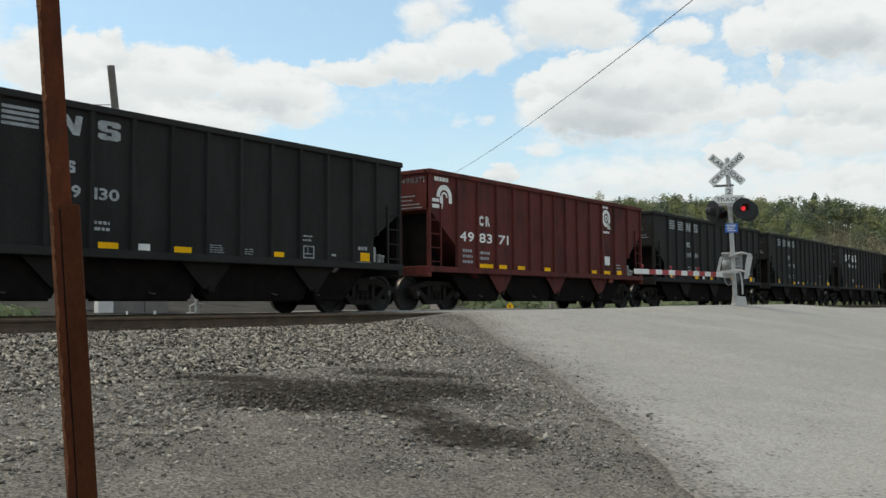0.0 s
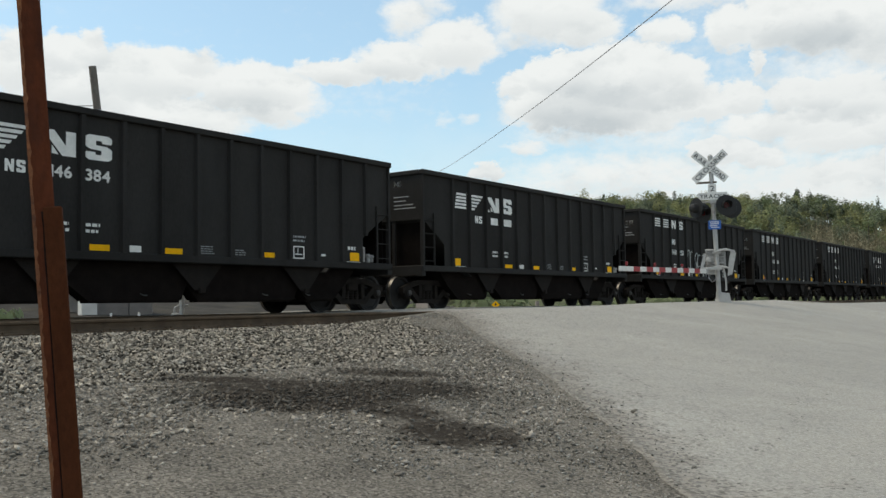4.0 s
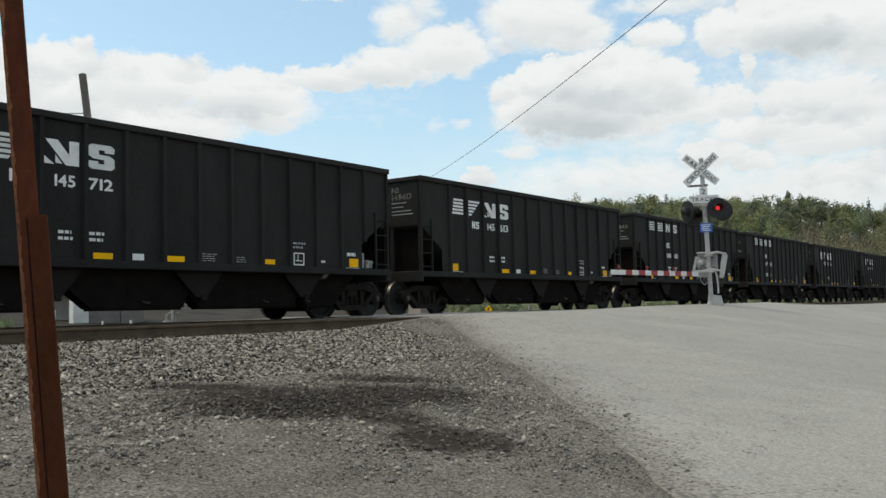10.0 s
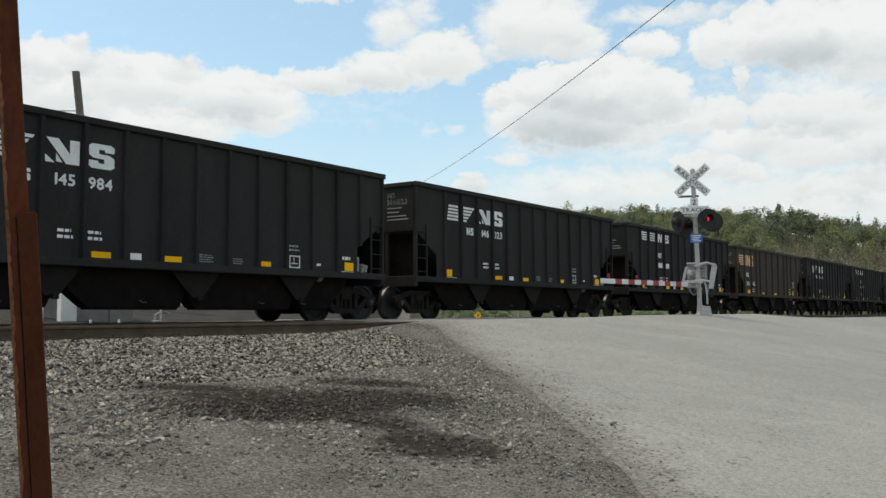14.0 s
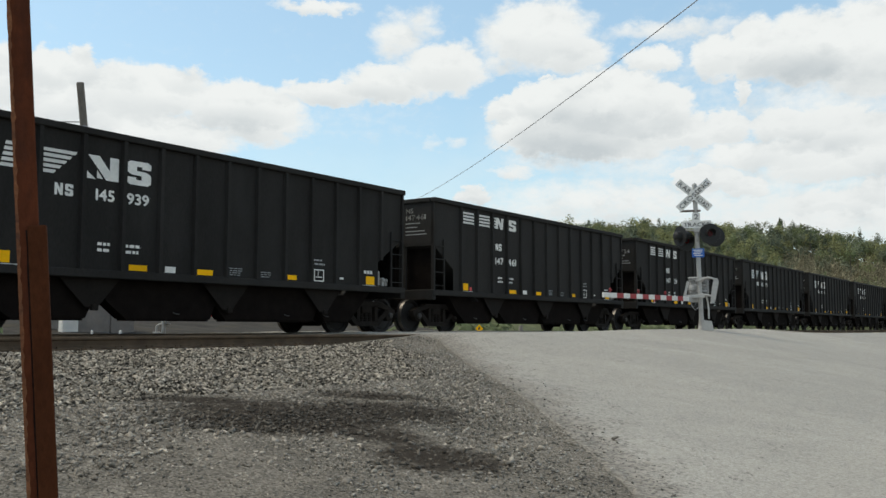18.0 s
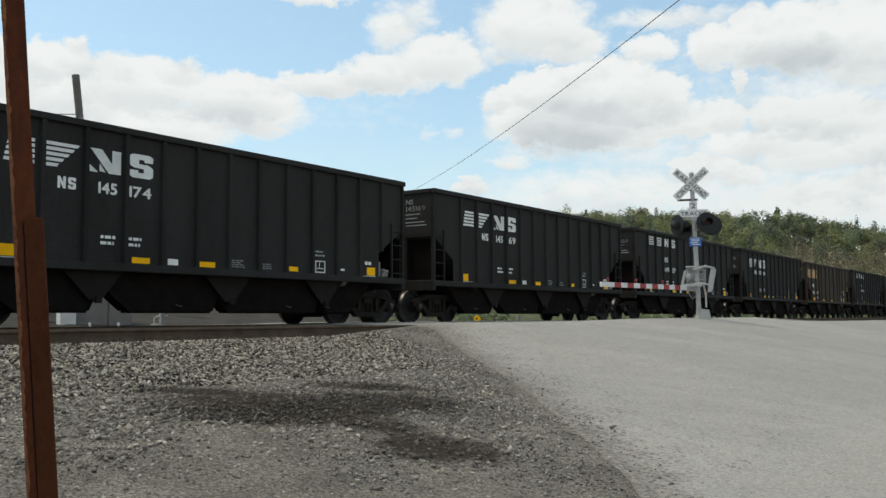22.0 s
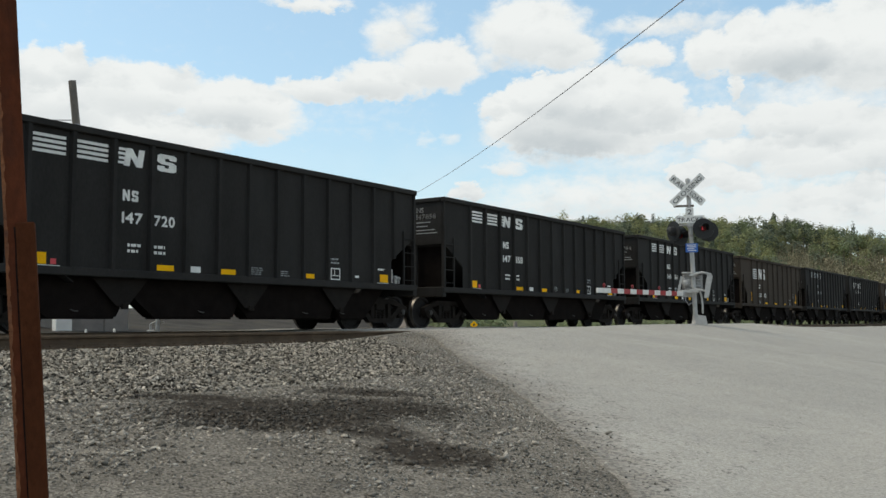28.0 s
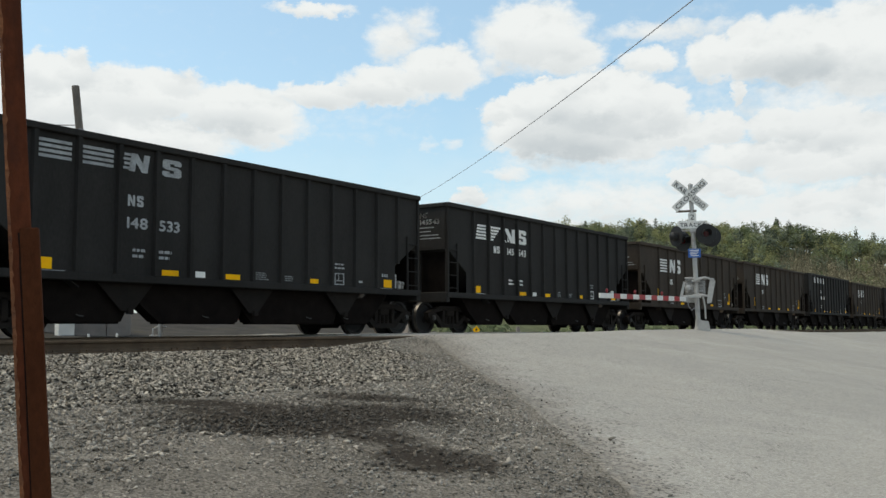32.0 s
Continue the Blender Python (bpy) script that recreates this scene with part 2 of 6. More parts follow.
M_GUSSET = material("dark_gusset", (0.0185, 0.0155, 0.0135), 0.8, vary=0.3, scale=3, grain=40, bump=0.1, spec=0.08)
M_TRUCK = material("dusty_cast_steel", (0.019, 0.0155, 0.013), 0.75, vary=0.45, scale=5, grain=50, bump=0.25, spec=0.08, stain=((0.026, 0.019, 0.0155), 4, 0.55, 0.6))
M_WHEEL = material("wheel_steel", (0.014, 0.012, 0.011), 0.7, metal=0.0, vary=0.4, scale=6, grain=40, bump=0.15)
M_POLISHED = material("polished_tread", (0.2, 0.187, 0.172), 0.42, metal=1.0, vary=0.2, scale=8, grain=50, bump=0.05)
M_TREAD = material("bearing_cap", (0.05, 0.046, 0.042), 0.5, metal=0.3, vary=0.3, scale=9)
M_WHITE = material("white_stencil", (0.74, 0.73, 0.69), 0.7, vary=0.16, scale=4, grain=40, bump=0.03, spec=0.2, rand=0.08)
M_FADED = material("faded_stencil", (0.33, 0.34, 0.34), 0.8, vary=0.35, scale=5, grain=40, bump=0.03, spec=0.15)
M_CREAM = material("aged_cream_stencil", (0.72, 0.45, 0.25), 0.8, vary=0.3, scale=3, grain=30, bump=0.03, spec=0.15, stain=((0.2, 0.12, 0.08), 2.2, 0.64, 0.5))
M_YELLOW = material("yellow_reflector", (0.95, 0.48, 0.005), 0.6, spec=0.1, vary=0.12, scale=8, bump=0.02, rand=0.12)
M_REDTAG = material("red_reflector", (0.6, 0.06, 0.07), 0.4, vary=0.15, scale=8, bump=0.02)
M_CHALK = material("grey_spray_paint", (0.5, 0.52, 0.5), 0.7, vary=0.3, scale=9, bump=0.0)
M_RAIL = material("rusty_rail", (0.092, 0.066, 0.044), 0.8, vary=0.35, scale=4, grain=70, bump=0.2, spec=0.12, stain=((0.07, 0.046, 0.032), 3, 0.5, 0.7))
M_TIE = material("creosoted_tie", (0.06, 0.048, 0.04), 0.9, vary=0.4, scale=5, grain=45, bump=0.4, rand=0.25)
M_STONE = material("ballast_stone", (0.232, 0.207, 0.17), 0.9, vary=0.25, scale=8, grain=60, bump=0.4, spec=0.15, island=0.9)
M_LOTSTONE = material("lot_stone", (0.285, 0.256, 0.216), 0.9, vary=0.2, scale=8, grain=60, bump=0.4, spec=0.1, island=0.5)
M_GREYSTONE = material("grey_chip_stone", (0.225, 0.214, 0.19), 0.9, vary=0.25, scale=8, grain=60, bump=0.4, spec=0.2, island=0.55)
M_RUSTDARK = material("dark_rusty_steel", (0.074, 0.0245, 0.0105), 0.85, vary=0.3, scale=7, grain=70, bump=0.3, spec=0.06, stain=((0.075, 0.027, 0.014), 5, 0.55, 0.6), streak=0.6)
M_RUST = material("rusty_steel", (0.105, 0.031, 0.014), 0.8, vary=0.3, scale=9, grain=70, bump=0.35, spec=0.08, stain=((0.06, 0.024, 0.016), 6, 0.5, 0.75), streak=0.6)
M_SEAM = material("seam_dirt_and_shadow", (0.022, 0.014, 0.011), 0.95, vary=0.4, scale=20, grain=80, bump=0.5, spec=0.05)
M_RUSTEDGE = material("orange_rust", (0.22, 0.085, 0.035), 0.9, vary=0.4, scale=14, grain=60, bump=0.6, stain=((0.09, 0.035, 0.02), 9, 0.48, 0.8))
M_POLE = material("weathered_pole_wood", (0.15, 0.13, 0.11), 0.9, vary=0.3, scale=5, grain=40, bump=0.4, streak=0.8)
M_CABLE = material("cable", (0.3, 0.29, 0.305), 0.6, vary=0.1, bump=0)
M_SILVER = material("aluminium_paint", (0.4, 0.395, 0.38), 0.5, metal=0.15, vary=0.18, scale=5, grain=30, bump=0.08, stain=((0.22, 0.21, 0.2), 6, 0.56, 0.6))
M_MECH = material("weathered_grey_casting", (0.27, 0.265, 0.255), 0.6, metal=0.1, vary=0.3, scale=9, grain=40, bump=0.2, stain=((0.1, 0.095, 0.09), 8, 0.5, 0.7))
M_VALVE = material("chalky_valve_paint", (0.34, 0.33, 0.31), 0.7, vary=0.35, scale=9, grain=40, bump=0.15, spec=0.2, rand=0.3, stain=((0.05, 0.045, 0.04), 11, 0.52, 0.85))
M_SIGN = material("white_sign", (0.7, 0.69, 0.66), 0.5, vary=0.1, scale=5, bump=0.02, stain=((0.45, 0.42, 0.38), 5, 0.6, 0.5))
M_INK = material("sign_black", (0.02, 0.02, 0.02), 0.6, vary=0.15, bump=0)
M_BLUE = material("blue_sign", (0.03, 0.12, 0.42), 0.5, vary=0.12, scale=8, bump=0.02)
M_GATEWHITE = material("gate_white", (0.66, 0.65, 0.62), 0.5, vary=0.12, scale=6, bump=0.03)
M_ARMLAMP = material("arm_lamp_red", (0.2, 0.015, 0.02), 0.4, vary=0.2, scale=9, bump=0.02)
M_GATERED = material("gate_red", (0.3, 0.018, 0.022), 0.45, vary=0.15, scale=6, bump=0.02)
M_LAMPBLACK = material("lamp_black", (0.015, 0.015, 0.015), 0.55, vary=0.2, scale=6, bump=0.05)
M_LENS = material("red_lens", (0.12, 0.006, 0.008), 0.2, vary=0.1, scale=20, bump=0.05)
M_LIT = material("lit_red_lamp", (0.6, 0.02, 0.02), 0.3, vary=0.05, bump=0, emit=((1.0, 0.03, 0.045), 0.7))
M_CONCRETE = material("grey_concrete", (0.25, 0.22, 0.195), 0.9, vary=0.2, scale=1.5, grain=30, bump=0.15, spec=0.1, stain=((0.17, 0.158, 0.148), 1.2, 0.5, 0.6))
M_PALE = material("pale_cabinet_paint", (0.8, 0.765, 0.7), 0.6, vary=0.1, scale=2, bump=0.03)
M_BARK = material("bark", (0.12, 0.1, 0.08), 0.9, vary=0.3, scale=2, grain=20, bump=0.3)
def leafy(m, share):
    """Lets part of the light through the leaves."""
    nt = m.node_tree
    b, out = nt.nodes["Principled BSDF"], nt.nodes["Material Output"]
    tr, mx = nt.nodes.new("ShaderNodeBsdfTranslucent"), nt.nodes.new("ShaderNodeMixShader")
    nt.links.new(b.inputs["Base Color"].links[0].from_socket, tr.inputs["Color"])
    mx.inputs[0].default_value = share
    nt.links.new(b.outputs[0], mx.inputs[1]), nt.links.new(tr.outputs[0], mx.inputs[2])
    nt.links.new(mx.outputs[0], out.inputs[0])
    return m


# leaf colours are lightened and greyed to stand for haze over the ridge
M_LEAF = leafy(material("leaves", (0.178, 0.208, 0.112), 0.8, vary=0.38, scale=0.11, grain=0.35, bump=0, spec=0.05, island=0.12), 0.45)
M_LEAFPALE = leafy(material("pale_spring_leaves", (0.262, 0.27, 0.132), 0.8, vary=0.32, scale=0.11, grain=0.4, bump=0, spec=0.05, island=0.12), 0.45)
M_LEAFGREY = leafy(material("grey_green_leaves", (0.2, 0.222, 0.155), 0.8, vary=0.32, scale=0.11, grain=0.4, bump=0, spec=0.05, island=0.12), 0.4)
M_LEAFDARK = leafy(material("dark_leaves", (0.112, 0.132, 0.092), 0.8, vary=0.25, scale=0.15, grain=0.9, bump=0, spec=0.05, island=0.15), 0.25)
M_TWIG = material("bare_twigs", (0.235, 0.203, 0.13), 0.9, vary=0.25, scale=0.2, grain=1.2, bump=0, spec=0.1, island=0.4)
# lightened as well, for shadows lifted by haze
M_UNDERWOOD = material("leafy_undergrowth", (0.1, 0.108, 0.06), 0.95, vary=0.4, scale=0.3, grain=2.5, bump=0.3, spec=0.05)
M_GRASS = material("rough_grass", (0.075, 0.085, 0.04), 0.95, vary=0.35, scale=0.7, grain=9, bump=0.3, spec=0.05, island=0.3)


# ---- mesh tools ----
class Mesh:
    """Collects faces of one part."""

    def __init__(self):
        self.v, self.f = [], []

    def add(self, verts, faces):
        o = len(self.v)
        self.v += [tuple(p) for p in verts]
        self.f += [tuple(o + i for i in f) for f in faces]
        return self

    def box(self, x0, x1, y0, y1, z0, z1):
        return self.add([(x, y, z) for x in (x0, x1) for y in (y0, y1) for z in (z0, z1)],
                        [(0, 1, 3, 2), (4, 6, 7, 5), (0, 4, 5, 1), (2, 3, 7, 6), (0, 2, 6, 4), (1, 5, 7, 3)])

    def cbox(self, x0, x1, y0, y1, z0, z1, c=0.01):
        """A box with chamfered edges."""
        bm = bmesh.new()
        bmesh.ops.create_cube(bm, size=1, matrix=Matrix.LocRotScale(((x0 + x1) / 2, (y0 + y1) / 2, (z0 + z1) / 2), None, (x1 - x0, y1 - y0, z1 - z0)))
        bmesh.ops.bevel(bm, geom=bm.edges[:], offset=c, segments=1, affect="EDGES")
        return self.grab(bm)

    def grab(self, bm, m=None):
        bm.verts.index_update()
        self.add([(m @ v.co) if m else v.co.copy() for v in bm.verts], [[v.index for v in f.verts] for f in bm.faces])
        bm.free()
        return self

    def prism(self, poly, y0, y1, swap=False):
        """A polygon of (x, z) drawn out from y0 to y1."""
        n = len(poly)
        v = [(x, y, z) if not swap else (y, x, z) for y in (y0, y1) for x, z in poly]
        f = [tuple(range(n)), tuple(range(2 * n - 1, n - 1, -1))]
        f += [(i + n, (i + 1) % n + n, (i + 1) % n, i) for i in range(n)]
        return self.add(v, f)

    def lathe(self, profile, c=(0, 0, 0), axis="y", seg=24):
        """profile: (along, radius)."""
        n, v, f = len(profile), [], []
        for i in range(seg):
            a = 2 * math.pi * i / seg
            for d, r in profile:
                p = (r * math.cos(a), d, r * math.sin(a))
                if axis == "x":
                    p = (p[1], p[0], p[2])
                elif axis == "z":
                    p = (p[0], p[2], p[1])
                v.append(tuple(q + w for q, w in zip(p, c)))
        for i in range(seg):
            j = (i + 1) % seg
            f += [(i * n + k, j * n + k, j * n + k + 1, i * n + k + 1) for k in range(n - 1)]
        f += [tuple(i * n for i in range(seg))[::-1], tuple(i * n + n - 1 for i in range(seg))]
        return self.add(v, f)

    def tube(self, pts, r, seg=8):
        pts = [Vector(p) for p in pts]
        v, f = [], []
        for i, p in enumerate(pts):
            d = (pts[min(i + 1, len(pts) - 1)] - pts[max(i - 1, 0)]).normalized()
            s = d.orthogonal().normalized() if i == 0 else (s - d * s.dot(d)).normalized()
            u = d.cross(s)
            v += [p + r * (math.cos(a) * s + math.sin(a) * u) for a in (2 * math.pi * k / seg for k in range(seg))]
        for i in range(len(pts) - 1):
            f += [(i * seg + k, i * seg + (k + 1) % seg, (i + 1) * seg + (k + 1) % seg, (i + 1) * seg + k) for k in range(seg)]
        f += [tuple(range(seg))[::-1], tuple((len(pts) - 1) * seg + k for k in range(seg))]
        return self.add(v, f)

    def quad(self, x0, x1, z0, z1, y):
        """Flat paint on a side that faces -y."""
        return self.add([(x0, y, z0), (x1, y, z0), (x1, y, z1), (x0, y, z1)], [(0, 1, 2, 3)])

    def face(self, poly, y):
        return self.add([(x, y, z) for x, z in poly], [tuple(range(len(poly)))])

    def data(self, name, mat):
        me = bpy.data.meshes.new(name)
        me.from_pydata(self.v, [], self.f)
        bm = bmesh.new()
        bm.from_mesh(me)
        if len(self.f) < 20000 and not name.startswith("paint"):
            bmesh.ops.recalc_face_normals(bm, faces=bm.faces)
        bm.to_mesh(me)
        bm.free()
        me.materials.append(mat)
        return me


def soft_shade(me, angle=35):
    """Smooth faces, with sharp edges past the angle."""
    me.shade_smooth()
    me.set_sharp_from_angle(angle=radians(angle))


def part(name, mesh, mat, parent=None, label="", smooth=False, m=None):
    me = mesh if isinstance(mesh, bpy.types.Mesh) else Mesh.data(mesh, name, mat)
    if smooth:
        soft_shade(me)
    ob = new(name, me)
    ob.parent = parent
    if m is not None:
        ob.matrix_basis = m
    if label:
        tagged(ob, label)
    return ob


GLYPHS = {}


def glyph(ch):
    """Flat faces of one character, unit height, with its advance."""
    if ch not in GLYPHS:
        cu = bpy.data.curves.new("glyph", "FONT")
        cu.body, cu.size, cu.resolution_u = ch, 1.0, 3
        ob = new("glyph", cu)
        me = bpy.data.meshes.new_from_object(ob.evaluated_get(bpy.context.evaluated_depsgraph_get()))
        v = [tuple(p.co) for p in me.vertices]
        f = [tuple(p.vertices) for p in me.polygons]
        xs, ys = [p[0] for p in v], [p[1] for p in v]
        x0, x1 = min(xs), max(xs)
        h = 0.73
        GLYPHS[ch] = ([((p[0] - x0) / h, p[1] / h) for p in v], f, (x1 - x0) / h)
        bpy.data.objects.remove(ob)
        bpy.data.meshes.remove(me)
        bpy.data.curves.remove(cu)
    return GLYPHS[ch]


def letters(text, x0, x1, z0, z1, y, mesh=None, bold=0.0):
    """Characters that fill the rectangle on a side that faces -y."""
    mesh = mesh or Mesh()
    gs = [glyph(c) for c in text]
    gap = 0.14
    wide = sum(g[2] for g in gs) + gap * (len(gs) - 1)
    k, h, x = (x1 - x0) / wide, z1 - z0, x0
    for v, f, adv in gs:
        for dx, dz in (((0, 0),) if not bold else ((-bold, 0), (bold, 0), (0, bold), (0, -bold))):
            mesh.add([(x + p[0] * k + dx, y - 0.0003 * (dx > 0) - 0.0006 * (dz > 0) - 0.0009 * (dz < 0), z0 + p[1] * h + dz) for p in v], f)
        x += (adv + gap) * k
    return mesh


# ---- the lie of the land ----
def sstep(a, b, x):
    t = min(1.0, max(0.0, (x - a) / (b - a)))
    return t * t * (3 - 2 * t)


GRAVEL = ([-40, 2, 8.6, 10.7, 13.2, 13.7, 15.2, 18.6, 20.5, 25, 34, 46, 80], [-1.15, -1.15, -0.37, -0.2, -0.2, -0.07, -0.05, -0.06, -0.3, -0.4, 0.25, 1.1, 1.3])
PAVED = ([-40, 2, 7.0, 9.3, 18.6, 24, 40, 60, 80], [-1.15, -1.15, -0.33, 0.0, 0.0, -0.25, -0.9, -1.3, -1.4])


CROWN = 0.085


def ground_z(x, y):
    w = sstep(12.0, 16.5, x) * (1 - sstep(34.0, 44.0, x) * sstep(8.0, 9.6, y))
    if y > 19:
        w = sstep(22, 34, x)
    g = np.interp(y, *GRAVEL) * (1 - w) + np.interp(y, *PAVED) * w
    return float(g) + CROWN * sstep(17, 26, x) * (1 - sstep(45, 70, x)) * sstep(5.5, 9.0, y) * (1 - sstep(9.9, 11.2, y))


TRACK_Y, NEAR_Y, HALF_GAUGE = 16.1, 12.35, 0.7525


def ground_material():
    m = material("gravel_lot", (0.176, 0.159, 0.134), 0.95, vary=0.3, scale=1.3, grain=70, bump=1.0, spec=0.05)
    nt = m.node_tree
    N, L = nt.nodes.new, nt.links.new
    b = nt.nodes["Principled BSDF"]
    src = b.inputs["Base Color"].links[0].from_socket
    tc = N("ShaderNodeTexCoord")
    # speckle of chips
    vor = N("ShaderNodeTexVoronoi")
    vor.inputs["Scale"].default_value = 60
    L(tc.outputs["Object"], vor.inputs["Vector"])
    mr = N("ShaderNodeMapRange")
    L(vor.outputs["Color"], mr.inputs[0])
    mr.inputs[3].default_value, mr.inputs[4].default_value = 0.3, 1.85
    mul = N("ShaderNodeVectorMath")
    mul.operation = "SCALE"
    L(src, mul.inputs[0]), L(mr.outputs[0], mul.inputs["Scale"])
    colour = mul.outputs[0]
    L(colour, b.inputs["Base Color"])
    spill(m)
    return m


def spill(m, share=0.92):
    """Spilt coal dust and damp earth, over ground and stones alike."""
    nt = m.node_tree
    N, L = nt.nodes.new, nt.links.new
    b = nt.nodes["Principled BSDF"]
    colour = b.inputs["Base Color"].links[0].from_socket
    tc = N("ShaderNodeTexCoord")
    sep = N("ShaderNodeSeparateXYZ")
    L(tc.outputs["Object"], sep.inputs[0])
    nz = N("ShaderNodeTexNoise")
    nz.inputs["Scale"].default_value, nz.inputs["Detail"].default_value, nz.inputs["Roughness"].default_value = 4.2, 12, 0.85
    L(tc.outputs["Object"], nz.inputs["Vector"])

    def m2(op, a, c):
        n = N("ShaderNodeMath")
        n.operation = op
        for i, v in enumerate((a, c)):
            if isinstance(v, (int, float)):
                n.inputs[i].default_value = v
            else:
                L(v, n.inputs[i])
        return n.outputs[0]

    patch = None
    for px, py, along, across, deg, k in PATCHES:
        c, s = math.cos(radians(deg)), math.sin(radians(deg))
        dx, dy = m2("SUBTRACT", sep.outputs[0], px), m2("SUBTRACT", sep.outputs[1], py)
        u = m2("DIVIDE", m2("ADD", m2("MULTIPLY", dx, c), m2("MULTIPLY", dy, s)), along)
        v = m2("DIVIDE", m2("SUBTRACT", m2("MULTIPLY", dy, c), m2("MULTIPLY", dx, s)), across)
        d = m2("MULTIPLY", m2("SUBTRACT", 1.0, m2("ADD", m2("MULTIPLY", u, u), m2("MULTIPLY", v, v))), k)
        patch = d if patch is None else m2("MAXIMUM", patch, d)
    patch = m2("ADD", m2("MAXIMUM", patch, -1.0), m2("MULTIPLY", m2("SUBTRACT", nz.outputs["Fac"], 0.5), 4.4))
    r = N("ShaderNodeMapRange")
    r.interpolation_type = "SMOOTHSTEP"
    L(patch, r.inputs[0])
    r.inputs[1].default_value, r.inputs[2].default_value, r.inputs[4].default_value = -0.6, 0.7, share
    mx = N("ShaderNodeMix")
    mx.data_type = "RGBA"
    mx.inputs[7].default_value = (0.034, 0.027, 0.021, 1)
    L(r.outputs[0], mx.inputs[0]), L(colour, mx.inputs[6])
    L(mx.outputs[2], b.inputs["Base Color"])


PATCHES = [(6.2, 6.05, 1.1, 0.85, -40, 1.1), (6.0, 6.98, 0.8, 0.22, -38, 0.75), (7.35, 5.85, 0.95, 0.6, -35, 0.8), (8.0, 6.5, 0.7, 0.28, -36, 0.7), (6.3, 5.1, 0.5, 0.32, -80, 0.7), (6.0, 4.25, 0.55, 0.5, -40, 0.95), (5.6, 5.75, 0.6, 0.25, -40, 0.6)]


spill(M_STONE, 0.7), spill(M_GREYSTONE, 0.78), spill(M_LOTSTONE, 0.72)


def build_ground():
    """One sheet, fine near the crossing and coarse out to the horizon."""
    xs = [-3000, -900, -300, -120, -60, -30, -15] + [-8 + 0.5 * i for i in range(110)] + [50, 56, 64, 75, 90, 120, 170, 260, 400, 900, 3000]
    ys = [-3000, -900, -300, -100, -50, -25, -12, -6] + [-3 + 0.4 * i for i in range(72)] + [26.5, 28, 30, 32, 34, 37, 40, 43, 46, 52, 60, 80, 120, 200, 400, 900, 3000]
    v = []
    for y in ys:
        for x in xs:
            z = ground_z(x, y)
            if -10 < x < 60 and 0 < y < 9:
                z += 0.02 * noise.noise(Vector((x * 0.9, y * 0.9, 0))) * (1 - sstep(12, 16, x)) * sstep(-0.2, 1.2, float(np.interp(y, *EDGE)) - x)
            v.append((x, y, z))
    n = len(xs)
    f = [(j * n + i, j * n + i + 1, (j + 1) * n + i + 1, (j + 1) * n + i) for j in range(len(ys) - 1) for i in range(n - 1)]
    ob = part("ground", Mesh().add(v, f), ground_material())
    for p in ob.data.polygons:
        p.use_smooth = True
    tagged(ob, "grey gravel lot rising to the railway tracks", "ground", kind="structure")


# the pavement's ragged edge, from the lot up to the crossing
EDGE = ([-6, 1.0, 2.56, 3.2, 3.69, 4.49, 5.32, 6.63, 7.76, 8.9, 10.2, 11.0, 18.8, 30], [2.9, 4.45, 6.1, 6.95, 7.55, 8.5, 9.5, 10.9, 12.0, 13.15, 14.5, 15.2, 17.5, 20])


